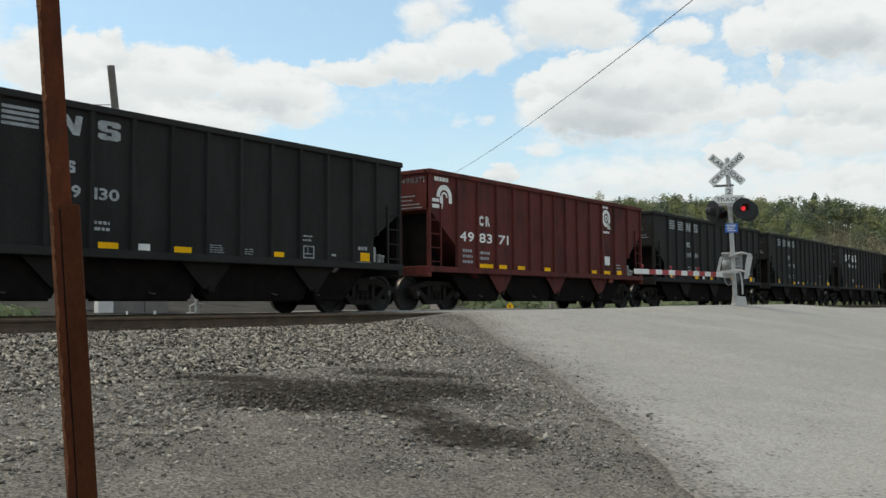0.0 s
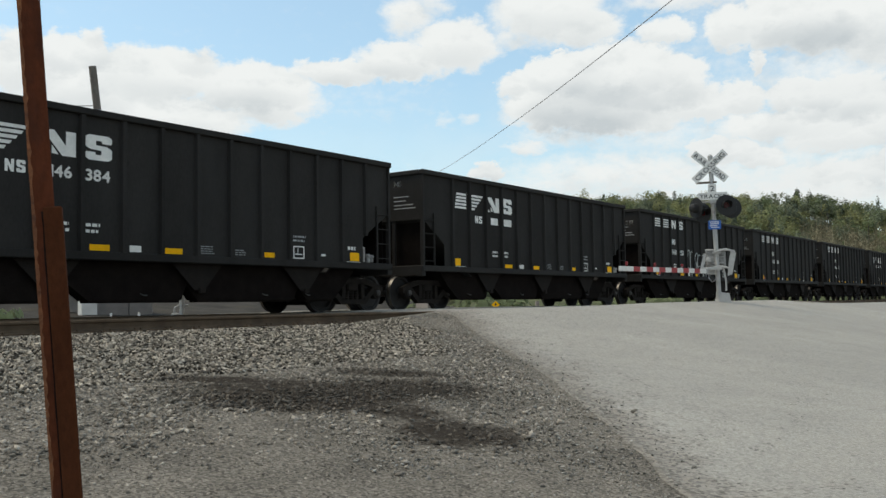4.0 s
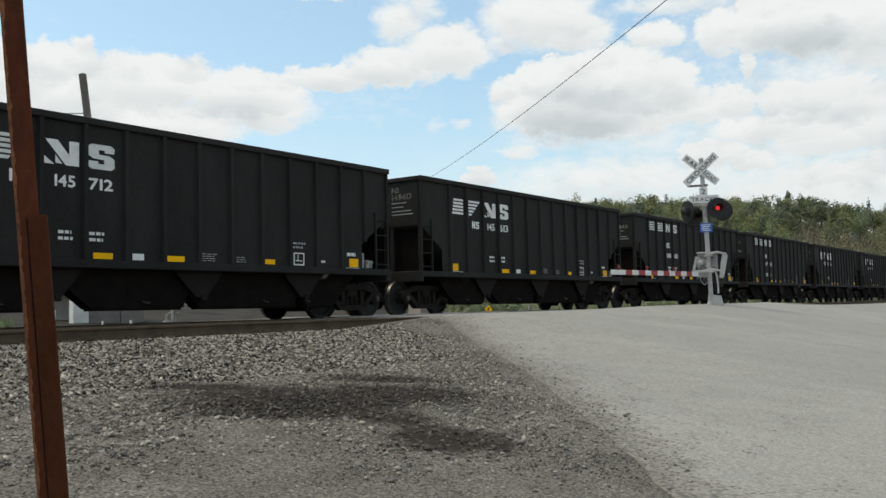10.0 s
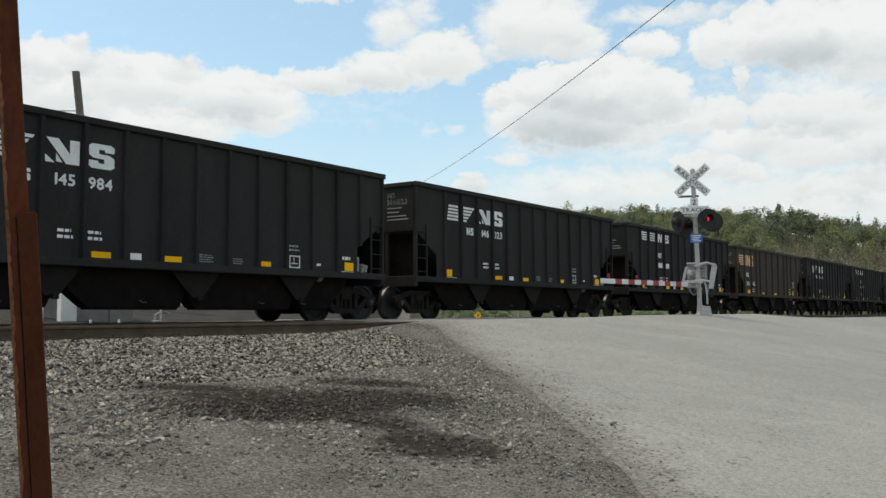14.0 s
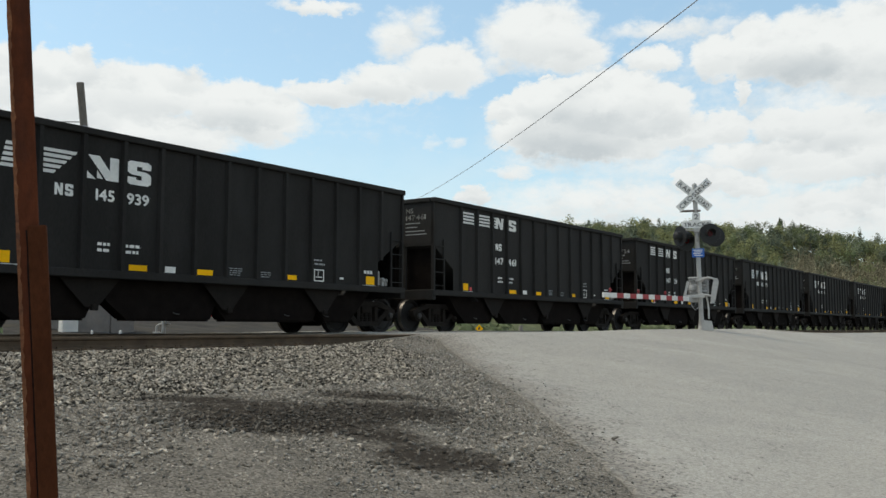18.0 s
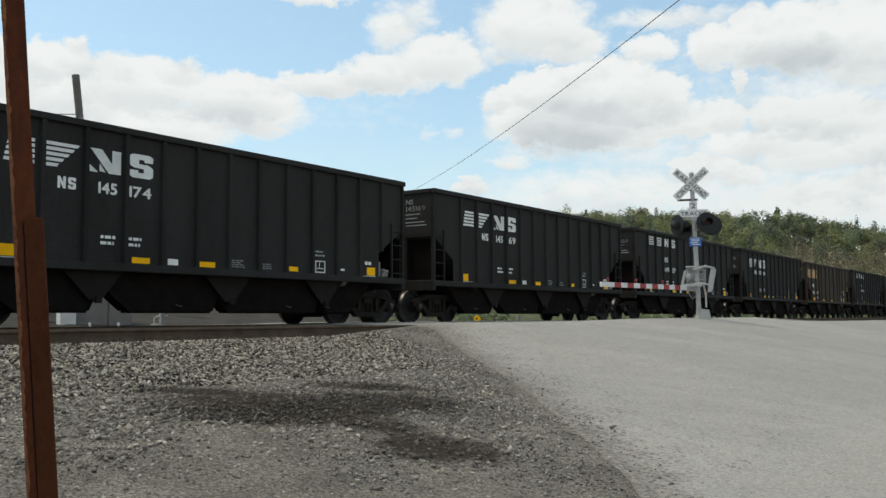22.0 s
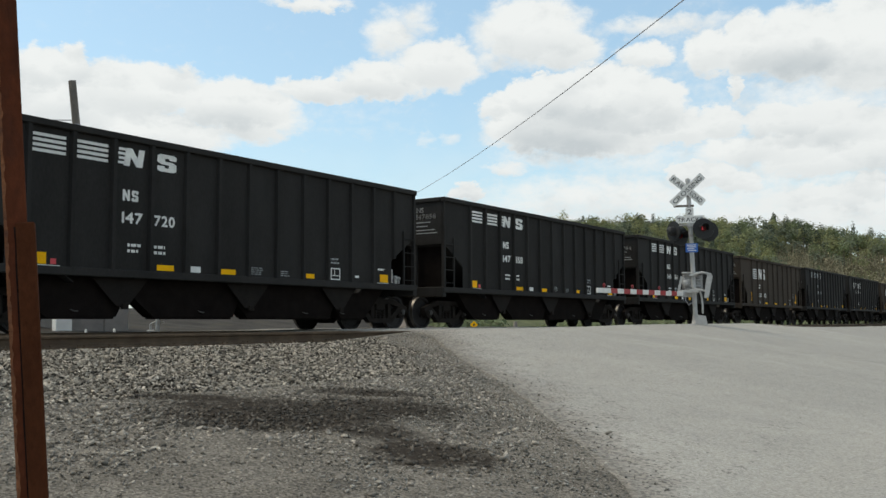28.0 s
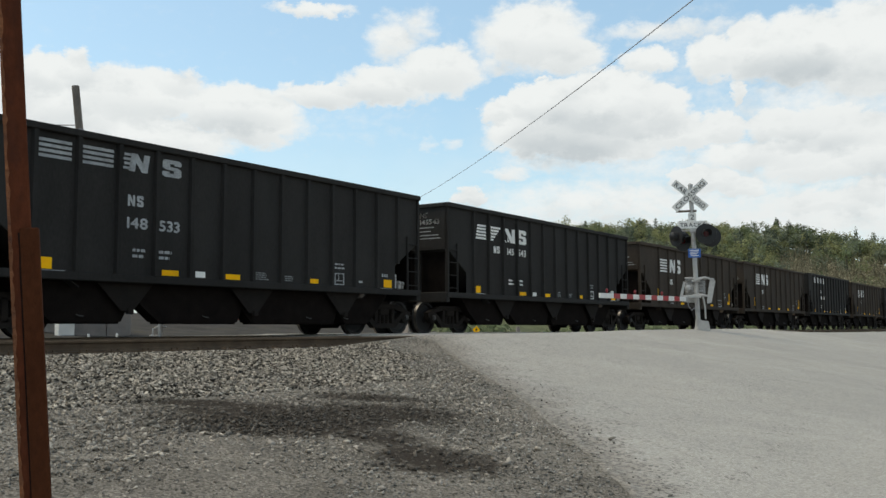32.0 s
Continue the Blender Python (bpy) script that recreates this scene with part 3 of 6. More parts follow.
def road_material():
    m = material("worn_asphalt", (0.352, 0.334, 0.297), 0.92, vary=0.14, scale=0.45, grain=70, bump=0.5, spec=0.2, stain=((0.29, 0.277, 0.25), 0.22, 0.46, 0.7))
    nt = m.node_tree
    N, L = nt.nodes.new, nt.links.new
    b = nt.nodes["Principled BSDF"]
    src = b.inputs["Base Color"].links[0].from_socket
    tc = N("ShaderNodeTexCoord")
    # exposed chips, pale and dark
    vor = N("ShaderNodeTexVoronoi")
    vor.inputs["Scale"].default_value = 55
    L(tc.outputs["Object"], vor.inputs["Vector"])
    mr = N("ShaderNodeMapRange")
    L(vor.outputs["Color"], mr.inputs[0])
    mr.inputs[3].default_value, mr.inputs[4].default_value = 0.72, 1.28
    mul = N("ShaderNodeVectorMath")
    mul.operation = "SCALE"
    L(src, mul.inputs[0]), L(mr.outputs[0], mul.inputs["Scale"])
    # dirt washed over the broken edge
    at = N("ShaderNodeAttribute")
    at.attribute_name = "edge"
    nz = N("ShaderNodeTexNoise")
    nz.inputs["Scale"].default_value, nz.inputs["Detail"].default_value, nz.inputs["Roughness"].default_value = 2.2, 8, 0.7
    L(tc.outputs["Object"], nz.inputs["Vector"])
    ad = N("ShaderNodeMath")
    ad.operation = "MULTIPLY_ADD"
    L(nz.outputs["Fac"], ad.inputs[0])
    ad.inputs[1].default_value = 1.6
    L(at.outputs["Fac"], ad.inputs[2])
    r = N("ShaderNodeMapRange")
    r.interpolation_type = "SMOOTHSTEP"
    L(ad.outputs[0], r.inputs[0])
    r.inputs[1].default_value, r.inputs[2].default_value, r.inputs[4].default_value = 0.95, 1.75, 0.85
    mx = N("ShaderNodeMix")
    mx.data_type = "RGBA"
    mx.inputs[7].default_value = (0.27, 0.238, 0.2, 1)
    L(r.outputs[0], mx.inputs[0]), L(mul.outputs[0], mx.inputs[6])
    # chippings trodden into its rim, thinning out over the asphalt
    chip = N("ShaderNodeTexVoronoi")
    chip.inputs["Scale"].default_value = 34
    L(tc.outputs["Object"], chip.inputs["Vector"])
    sp = N("ShaderNodeSeparateColor")
    L(chip.outputs["Color"], sp.inputs[0])
    df = N("ShaderNodeMath")
    df.operation = "SUBTRACT"
    L(ad.outputs[0], df.inputs[0]), L(sp.outputs[0], df.inputs[1])
    r2 = N("ShaderNodeMapRange")
    r2.interpolation_type = "SMOOTHSTEP"
    L(df.outputs[0], r2.inputs[0])
    r2.inputs[1].default_value, r2.inputs[2].default_value, r2.inputs[4].default_value = 0.78, 0.98, 0.92
    tone = N("ShaderNodeMapRange")
    L(sp.outputs[1], tone.inputs[0])
    tone.inputs[3].default_value, tone.inputs[4].default_value = 0.5, 1.5
    hue = N("ShaderNodeVectorMath")
    hue.operation = "SCALE"
    hue.inputs[0].default_value = (0.2, 0.187, 0.165)
    L(tone.outputs[0], hue.inputs["Scale"])
    mx2 = N("ShaderNodeMix")
    mx2.data_type = "RGBA"
    L(hue.outputs[0], mx2.inputs[7])
    L(r2.outputs[0], mx2.inputs[0]), L(mx.outputs[2], mx2.inputs[6])
    L(mx2.outputs[2], b.inputs["Base Color"])
    return m


def build_road():
    v, f, wear = [], [], []
    ys = [-6 + 0.2 * i for i in range(146)]
    us = [0, 0.15, 0.3, 0.5, 0.75, 1.05, 1.4, 2, 3, 4.5, 6.5, 9, 13, 19, 28, 42, 65, 1000]
    for y in ys:
        x0 = float(np.interp(y, *EDGE)) - 0.03 + 0.06 * noise.noise(Vector((y * 1.1, 3.1, 0))) + 0.05 * noise.noise(Vector((y * 4.1, 7.7, 0)))
        x1 = 95.0 if y < 8.6 else 95 - 58 * sstep(8.6, 9.8, y) if y < 10 else 30.0 + 5 * (1 - sstep(10, 11, y))
        for u in us:
            x = min(x0 + u, x1 - 0.01 * (1000 - u) / 1000)
            v.append((x, y, ground_z(x, y) + 0.006 + 0.022 * sstep(0, 1.2, u) + 0.008 * noise.noise(Vector((x * 0.35, y * 0.35, 9)))))
            wear.append(1.15 * math.exp(-u / 0.62))
        v += [(x1 + 0.05, y, ground_z(x1, y) - 0.05), (x0 - 0.02, y, ground_z(x0, y) - 0.05)]
        wear += [0.0, 1.0]
    n = len(us) + 2
    for j in range(len(ys) - 1):
        for i in range(n):
            k = (i + 1) % n
            if i != n - 2:
                f.append((j * n + i, j * n + k, (j + 1) * n + k, (j + 1) * n + i))
    ob = part("road", Mesh().add(v, f), road_material())
    at = ob.data.attributes.new("edge", "FLOAT", "POINT")
    at.data.foreach_set("value", wear)
    for p in ob.data.polygons:
        p.use_smooth = True
    tagged(ob, "worn pale grey asphalt road climbing to the level crossing", "road", kind="structure")


def ground_many(x, y):
    """ground_z for arrays."""
    def st(a, b, v):
        t = np.clip((v - a) / (b - a), 0, 1)
        return t * t * (3 - 2 * t)
    w = st(12.0, 16.5, x) * (1 - st(34.0, 44.0, x) * st(8.0, 9.6, y))
    return np.interp(y, *GRAVEL) * (1 - w) + np.interp(y, *PAVED) * w


CUBE = np.array([(x, y, z) for x in (-1, 1) for y in (-1, 1) for z in (-1, 1)], float)
CUBE_F = np.array([(0, 1, 3), (0, 3, 2), (4, 6, 7), (4, 7, 5), (0, 4, 5), (0, 5, 1), (2, 3, 7), (2, 7, 6), (0, 2, 6), (0, 6, 4), (1, 5, 7), (1, 7, 3)])


def scatter(name, x, y, size, mat, label, seed, sink=0.25):
    """Loose angular stones as one mesh."""
    rng = np.random.default_rng(seed)
    n = len(x)
    p = CUBE[None] * rng.uniform(0.45, 1.15, (n, 8, 1)) * rng.uniform(0.75, 1.2, (n, 8, 3))
    p *= (size[:, None] * np.stack([rng.uniform(0.8, 1.6, n), rng.uniform(0.65, 1.1, n), rng.uniform(0.3, 0.68, n)], 1))[:, None, :]
    q = rng.normal(size=(n, 4)) * (1, 0.25, 0.25, 1)
    q /= np.linalg.norm(q, axis=1)[:, None]
    w, a, b, c = q.T
    R = np.stack([1 - 2 * (b * b + c * c), 2 * (a * b - c * w), 2 * (a * c + b * w), 2 * (a * b + c * w), 1 - 2 * (a * a + c * c), 2 * (b * c - a * w), 2 * (a * c - b * w), 2 * (b * c + a * w), 1 - 2 * (a * a + b * b)], 1).reshape(n, 3, 3)
    p = np.einsum("nij,nkj->nki", R, p)
    over = 0.02 * np.clip((x - np.interp(y, *EDGE)) / 0.8, 0, 1)
    p += np.stack([x, y, ground_many(x, y) + over + size * (sink + rng.uniform(-0.5, 0.6, n))], 1)[:, None, :]
    V = p.reshape(-1, 3)
    F = (CUBE_F[None] + 8 * np.arange(n)[:, None, None]).reshape(-1, 3)
    me = bpy.data.meshes.new(name)
    me.vertices.add(len(V))
    me.vertices.foreach_set("co", V.astype(np.float32).ravel())
    me.loops.add(F.size)
    me.loops.foreach_set("vertex_index", F.astype(np.int32).ravel())
    me.polygons.add(len(F))
    me.polygons.foreach_set("loop_start", np.arange(0, F.size, 3, dtype=np.int32))
    me.polygons.foreach_set("loop_total", np.full(len(F), 3, np.int32))
    me.update(calc_edges=True)
    me.materials.append(mat)
    return tagged(new(name, me), label, "stones", kind="stuff")


def build_stones():
    r = np.random.default_rng(21)
    ex = lambda y: np.interp(y, *EDGE)
    wob = lambda x, y: 0.5 * np.sin(x * 1.7 + np.sin(y * 2.1)) + 0.4 * np.sin(y * 2.9 + x) + 0.3 * np.sin(5.1 * x - 3.3 * y)
    n = 98000
    x, y = r.uniform(1.2, 17.0, n), 11.24 - 4.0 * r.uniform(0, 1, n) ** 1.1
    k = x < ex(y) - 1.2 + 0.5 * wob(x, y)
    x, y = x[k], y[k]
    scatter("ballast", x, y, 0.008 + 0.014 * r.uniform(0, 1, len(x)) ** 1.4, M_STONE, "pale angular track ballast along the rail", 1)
    n = 3000
    x, y = r.uniform(31, 80, n), r.uniform(9.6, 11.3, n)
    scatter("far_ballast", x, y, r.uniform(0.02, 0.045, n), M_STONE, "pale track ballast beyond the road", 2)
    n = 72000
    x, y = r.uniform(1.2, 13.5, n), r.uniform(2.6, 8.8, n)
    k = (x < ex(y) - 0.4 + 0.3 * wob(x, y)) & (r.uniform(0, 1, n) < np.clip((y - 3.4 + 0.9 * wob(x, y)) / 2.2, 0.14, 1))
    x, y = x[k], y[k]
    scatter("loose_gravel", x, y, (0.0035 + 0.017 * r.uniform(0, 1, len(x)) ** 2.6) * np.clip(0.3 + (y - 3.6) / 2.6, 0.38, 1.0), M_LOTSTONE, "loose grey stones strewn over the lot", 3, 0.15)
    n = 420
    x, y = 6.0 + 0.55 * r.normal(size=n), 4.1 + 0.32 * r.normal(size=n)
    scatter("larger_stones", x, y, 0.007 + 0.02 * r.uniform(0, 1, n) ** 2, M_LOTSTONE, "larger pale stones lying on the damp earth", 5, 0.3)
    n = 260
    u, v = r.normal(size=n), r.normal(size=n)
    x, y = 5.75 + 0.75 * u + 0.1 * v, 5.55 - 0.62 * u + 0.16 * v
    scatter("larger_stones", x, y, 0.009 + 0.02 * r.uniform(0, 1, n) ** 1.6, M_LOTSTONE, "larger pale stones along the edge of the damp earth", 6, 0.3)
    n = 70000
    x, y = r.uniform(1.5, 16.2, n), r.uniform(2.0, 11.3, n)
    k = (x > ex(y) - 3.2 + 1.3 * wob(x, y)) & (x < ex(y) - 0.3 + r.exponential(0.38, n))
    x, y = x[k], y[k]
    scatter("road_edge_gravel", x, y, 0.0035 + 0.0105 * r.uniform(0, 1, len(x)) ** 2.2, M_GREYSTONE, "fine grey chippings beside and over the asphalt's edge", 4, 0.15)


RAIL = [(-0.076, 0), (0.076, 0), (0.076, 0.012), (0.02, 0.03), (0.011, 0.06), (0.011, 0.125), (0.036, 0.138), (0.037, 0.165), (0.028, 0.172), (-0.028, 0.172), (-0.037, 0.165), (-0.036, 0.138), (-0.011, 0.125), (-0.011, 0.06), (-0.02, 0.03), (-0.076, 0.012)]


def build_tracks():
    for yc, name in ((NEAR_Y, "near"), (TRACK_Y, "far")):
        for s in (-1, 1):
            y = yc + s * HALF_GAUGE
            me = Mesh().prism([(y + a, b - 0.172) for a, b in RAIL], -40.0, 130.0, swap=True)
            tagged(part("rail", me, M_RAIL), "rust-brown steel rail on wooden ties", "rail", group="running rails", kind="structure")
    tie = Mesh().cbox(-0.11, 0.11, -1.3, 1.3, -0.36, -0.176, 0.012).data("tie", M_TIE)
    plate = Mesh().cbox(-0.09, 0.09, -0.17, 0.17, -0.1765, -0.158, 0.004)
    for sx in (-0.05, 0.05):
        plate.cbox(sx - 0.012, sx + 0.012, -0.115, -0.085, -0.165, -0.125, 0.003)
    plate = plate.data("tie_plate", M_RAIL)
    rnd = random.Random(4)
    for yc, lo, hi in ((NEAR_Y, -1.0, 15.0),):
        x = lo
        while x < hi:
            ob = new("railroad_tie", tie)
            ob.matrix_basis = pose(x, yc + rnd.uniform(-0.05, 0.05), 0, 0, 0, rnd.uniform(-1.5, 1.5))
            tagged(ob, "dark creosoted wooden tie bedded in ballast", "railroad tie", group="railroad ties")
            for s in (-1, 1):
                p = new("tie_plate", plate)
                p.parent, p.matrix_basis = ob, pose(0, s * HALF_GAUGE, 0)
            x += 0.52


# ---- hopper cars ----
R_WHEEL, GUSSETS = 0.457, (-2.85, 0.35, 3.3)


def build_truck():
    """A two-axle freight truck under a car; its bolster carries the rest."""
    bol = Mesh().cbox(-0.2, 0.2, -1.08, 1.08, 0.5, 0.72, 0.03)
    bol.lathe([(0, 0.2), (0.12, 0.19)], (0, 0, 0.7), "z", 16)
    truck = part("truck", bol, M_TRUCK, None, "cast steel freight truck with four wheels")
    # side frames, drawn about the springs' window
    for s in (-1, 1):
        m = Mesh()
        y0, y1 = sorted((s * 0.92, s * 1.08))
        m.prism([(-1.1, 0.44), (-1.12, 0.6), (-0.92, 0.67), (-0.46, 0.8), (0.46, 0.8), (0.92, 0.67), (1.12, 0.6), (1.1, 0.44), (0.95, 0.56), (0.42, 0.67), (-0.42, 0.67), (-0.95, 0.56)], y0, y1)
        m.prism([(-0.74, 0.6), (-0.84, 0.52), (-0.44, 0.18), (0.44, 0.18), (0.84, 0.52), (0.74, 0.6), (0.36, 0.3), (-0.36, 0.3)], y0, y1)
        for k in (-1, 1):
            m.prism([(k * 0.3, 0.28), (k * 0.42, 0.28), (k * 0.4, 0.7), (k * 0.28, 0.7)][::k], y0, y1)
            m.lathe([(y0 - 0.02, 0.1), (y0, 0.15), (y1, 0.15), (y1 + 0.02, 0.1)], (k * 0.889, 0, R_WHEEL), "y", 16)
        part("side_frame", m, M_TRUCK, truck)
        for k in (-0.17, 0, 0.17):
            part("spring", Mesh().lathe([(0.3 + 0.03 * i, 0.07 if i % 2 else 0.058) for i in range(8)], (k, s * 1.0, 0), "z", 12), M_TRUCK, truck)
        for k in (-1, 1):
            part("bearing_cap", Mesh().lathe([(s * 1.08, 0.075), (s * 1.14, 0.07), (s * 1.155, 0.03)], (k * 0.889, 0, R_WHEEL), "y", 14), M_TREAD, truck)
    for k in (-1, 1):
        w = Mesh().lathe([(-1.1, 0.07), (-0.8, 0.085), (0.8, 0.085), (1.1, 0.07)], (0, 0, 0), "y", 12)
        for s in (-1, 1):
            w.lathe([(s * 0.83, 0.02), (s * 0.83, 0.12), (s * 0.79, 0.14), (s * 0.775, 0.36), (s * 0.82, 0.395), (s * 0.82, 0.455), (s * 0.725, 0.457), (s * 0.71, 0.48), (s * 0.69, 0.482), (s * 0.685, 0.40), (s * 0.73, 0.35), (s * 0.74, 0.15), (s * 0.66, 0.12), (s * 0.66, 0.02)], (0, 0, 0), "y", 32)
        ob = part("wheelset", w, M_WHEEL, truck, "steel axle with two worn wheels", smooth=True)
        # the rolling surface is worn bright
        ob.data.materials.append(M_POLISHED)
        for q in ob.data.polygons:
            rad = [math.hypot(ob.data.vertices[i].co.x, ob.data.vertices[i].co.z) for i in q.vertices]
            if len(q.vertices) == 4 and min(rad) > 0.44 and max(rad) < 0.47:
                q.material_index = 1
        ob.matrix_basis = pose(k * 0.889, 0, R_WHEEL)
    return truck


def build_car(kind, half, ribs, paint, top=3.7, cut=(2.42, 1.78, 1.0), oxide=False):
    """An open-topped coal hopper; the camera's side faces -y."""
    car = new(kind, None)
    car.empty_display_size = 0.5
    sill0, sill1, face = 1.02, 1.17, 1.525
    z1, z2, inx = cut
    for s in (-1, 1):
        y0, y1 = sorted((s * face, s * (face - 0.012)))
        m = Mesh().prism([(-half, top - 0.06), (-half, z1), (-half + inx, z2), (-half + inx, sill1 - 0.01), (half - inx, sill1 - 0.01), (half - inx, z2), (half, z1), (half, top - 0.06)], y0, y1)
        side = part("side_sheet", m, paint, car)
        # ribs pressed in a hat section
        top_z = top - 0.11
        for x in ribs:
            low = sill1 - 0.005
            if abs(x) > half - inx:
                low = z2 + 0.05
            w = 0.062 if not oxide else 0.05
            hat = [(x - w, s * face), (x - w * 0.62, s * (face + 0.07)), (x + w * 0.62, s * (face + 0.07)), (x + w, s * face)]
            mm = Mesh().add([(a, b, z) for z in (low, top_z) for a, b in hat], [(0, 1, 5, 4), (1, 2, 6, 5), (2, 3, 7, 6), (0, 3, 2, 1), (4, 5, 6, 7)])
            part("rib", mm, paint, side)
        ya, yb = sorted((s * (face - 0.05), s * (face + 0.085)))
        part("top_chord", Mesh().cbox(-half - 0.03, half + 0.03, ya, yb, top - 0.125, top, 0.015), paint, car)
        ya, yb = sorted((s * (face - 0.07), s * (face + 0.065)))
        part("side_sill", Mesh().cbox(-half - 0.05, half + 0.05, ya, yb, sill0, sill1, 0.012), paint, car)
    for e in (-1, 1):
        x0, x1 = sorted((e * half, e * (half - 0.012)))
        m = Mesh().box(x0, x1, -face, face, z1 - 0.04, top - 0.06)
        part("end_sheet", m, paint, car)
        xa, xb = sorted((e * (half - 0.05), e * (half + 0.06)))
        part("end_chord", Mesh().cbox(xa, xb, -face + 0.06, face - 0.06, top - 0.12, top - 0.005, 0.015), paint, car)
        a, b = e * half, e * (half - 2.3)
        part("slope_sheet", Mesh().prism([(a, z1), (a, z1 + 0.02), (b, 0.92), (b, 0.9)], -face + 0.014, face - 0.014), paint, car)
        xa, xb = sorted((e * (half - 0.1), e * (half + 0.07)))
        part("end_sill", Mesh().cbox(xa, xb, -face - 0.04, face + 0.04, sill0 - 0.13, sill1 + 0.005, 0.015), paint, car)
        for s in (-1, 1):
            ya, yb = sorted((s * (face - 0.06), s * (face + 0.05)))
            part("corner_post", Mesh().cbox(*sorted((e * (half - 0.07), e * half)), ya, yb, sill1, top - 0.12, 0.01), paint, car)
            lad = Mesh()
            x2 = e * (half - 0.5)
            lad.cbox(x2 - 0.022, x2 + 0.022, *sorted((s * (face + 0.0), s * (face + 0.05))), sill1, z1 + 0.15, 0.006)
            for k in range(4):
                z = sill1 + 0.12 + 0.36 * k
                lad.tube([(x2, s * (face + 0.03), z), (e * (half - 0.04), s * (face + 0.03), z)], 0.014, 6)
            part("side_ladder", lad, paint, car)
        for k in (-0.55, 0.55):
            part("end_brace", Mesh().cbox(*sorted((e * (half - 0.09), e * (half - 0.02))), k - 0.05, k + 0.05, sill1, z1, 0.01), paint, car)
        # added dark sheet: stands for the deep shade in the open end
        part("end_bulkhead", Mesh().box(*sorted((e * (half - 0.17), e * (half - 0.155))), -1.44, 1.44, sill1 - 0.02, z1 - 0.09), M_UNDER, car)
        # coupler and draft gear
        cp = Mesh().cbox(*sorted((e * (half - 0.2), e * (half + 0.28))), -0.2, 0.2, 0.7, 1.0, 0.02)
        cp.cbox(*sorted((e * (half + 0.26), e * (6.89 if half < 6.45 else half + 0.6))), -0.1, 0.1, 0.74, 0.98, 0.03)
        part("coupler", cp, M_TRUCK, car)
        hose = [(e * (half + 0.12), -0.5, 0.95), (e * (half + 0.2), -0.52, 0.72), (e * (half + 0.36), -0.45, 0.55), (e * (half + 0.5), -0.3, 0.52)]
        part("brake_hose", Mesh().tube(hose, 0.025, 6), M_UNDER, car)
        part("cut_lever", Mesh().tube([(e * (half + 0.1), -1.4, 0.92), (e * (half + 0.14), -1.0, 0.9), (e * (half + 0.16), -0.2, 0.93)], 0.016, 6), M_TRUCK, car)
        # web carried out to the end, to shut out daylight and keep the recess dark
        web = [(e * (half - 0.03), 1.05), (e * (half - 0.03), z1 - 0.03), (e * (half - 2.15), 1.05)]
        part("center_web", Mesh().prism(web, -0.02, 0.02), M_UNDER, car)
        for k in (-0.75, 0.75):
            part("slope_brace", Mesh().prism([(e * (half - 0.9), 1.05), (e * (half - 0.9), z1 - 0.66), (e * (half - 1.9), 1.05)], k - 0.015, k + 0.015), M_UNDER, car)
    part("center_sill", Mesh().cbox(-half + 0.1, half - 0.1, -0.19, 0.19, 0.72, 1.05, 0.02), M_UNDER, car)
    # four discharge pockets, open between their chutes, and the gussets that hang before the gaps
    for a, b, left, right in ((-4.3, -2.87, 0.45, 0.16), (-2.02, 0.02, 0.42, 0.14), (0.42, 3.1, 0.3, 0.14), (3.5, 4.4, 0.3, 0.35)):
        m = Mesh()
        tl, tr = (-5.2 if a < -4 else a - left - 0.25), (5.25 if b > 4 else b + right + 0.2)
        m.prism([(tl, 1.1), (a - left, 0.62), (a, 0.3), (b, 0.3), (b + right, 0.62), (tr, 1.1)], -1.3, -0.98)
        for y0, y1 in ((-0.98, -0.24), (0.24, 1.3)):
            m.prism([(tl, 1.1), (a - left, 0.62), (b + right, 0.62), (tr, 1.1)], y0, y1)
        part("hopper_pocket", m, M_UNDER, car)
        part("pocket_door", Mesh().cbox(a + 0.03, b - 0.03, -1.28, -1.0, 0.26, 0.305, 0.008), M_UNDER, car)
        part("door_handle", Mesh().tube([(b - 0.95, -1.31, 0.43), (b - 0.9, -1.34, 0.4), (b - 0.82, -1.34, 0.4)], 0.014, 5), M_TREAD, car)
    for x in GUSSETS:
        for s in (-1, 1):
            y0, y1 = sorted((s * 1.40, s * 1.415))
            part("gusset", Mesh().prism([(x - 0.64, 1.03), (x - 0.1, 0.5), (x + 0.16, 0.5), (x + 0.62, 1.03)], y0, y1), M_OXIDE if oxide else M_GUSSET, car)
            part("door_latch", Mesh().cbox(x + 0.02, x + 0.16, *sorted((s * 1.36, s * 1.45)), 0.44, 0.56, 0.015), M_TRUCK, car)
    part("brake_cylinder", Mesh().lathe([(-0.35, 0.06), (-0.33, 0.16), (0.2, 0.16), (0.24, 0.05), (0.5, 0.03)], (-half + 1.25, 0.55, 1.42), "x", 14), M_TRUCK, car)
    part("air_reservoir", Mesh().lathe([(-0.4, 0.08), (-0.36, 0.17), (0.36, 0.17), (0.4, 0.08)], (half - 1.2, -0.5, 1.4), "x", 14), M_TRUCK, car)
    # pale brake valves behind the ladder at the trailing end
    for x, w, z0, z1 in ((half - 0.92, 0.13, 1.2, 1.56), (half - 0.7, 0.1, 1.19, 1.4), (half - 0.56, 0.08, 1.2, 1.38)):
        v = Mesh().cbox(x, x + w, -1.42, -1.34, z0, z1, 0.012)
        v.lathe([(-1.445, 0.02), (-1.44, 0.035), (-1.42, 0.04)], (x + w / 2, 0, (z0 + z1) / 2 + 0.04), "y", 10)
        part("brake_valve", v, M_VALVE, car, "pale painted brake valve casting")
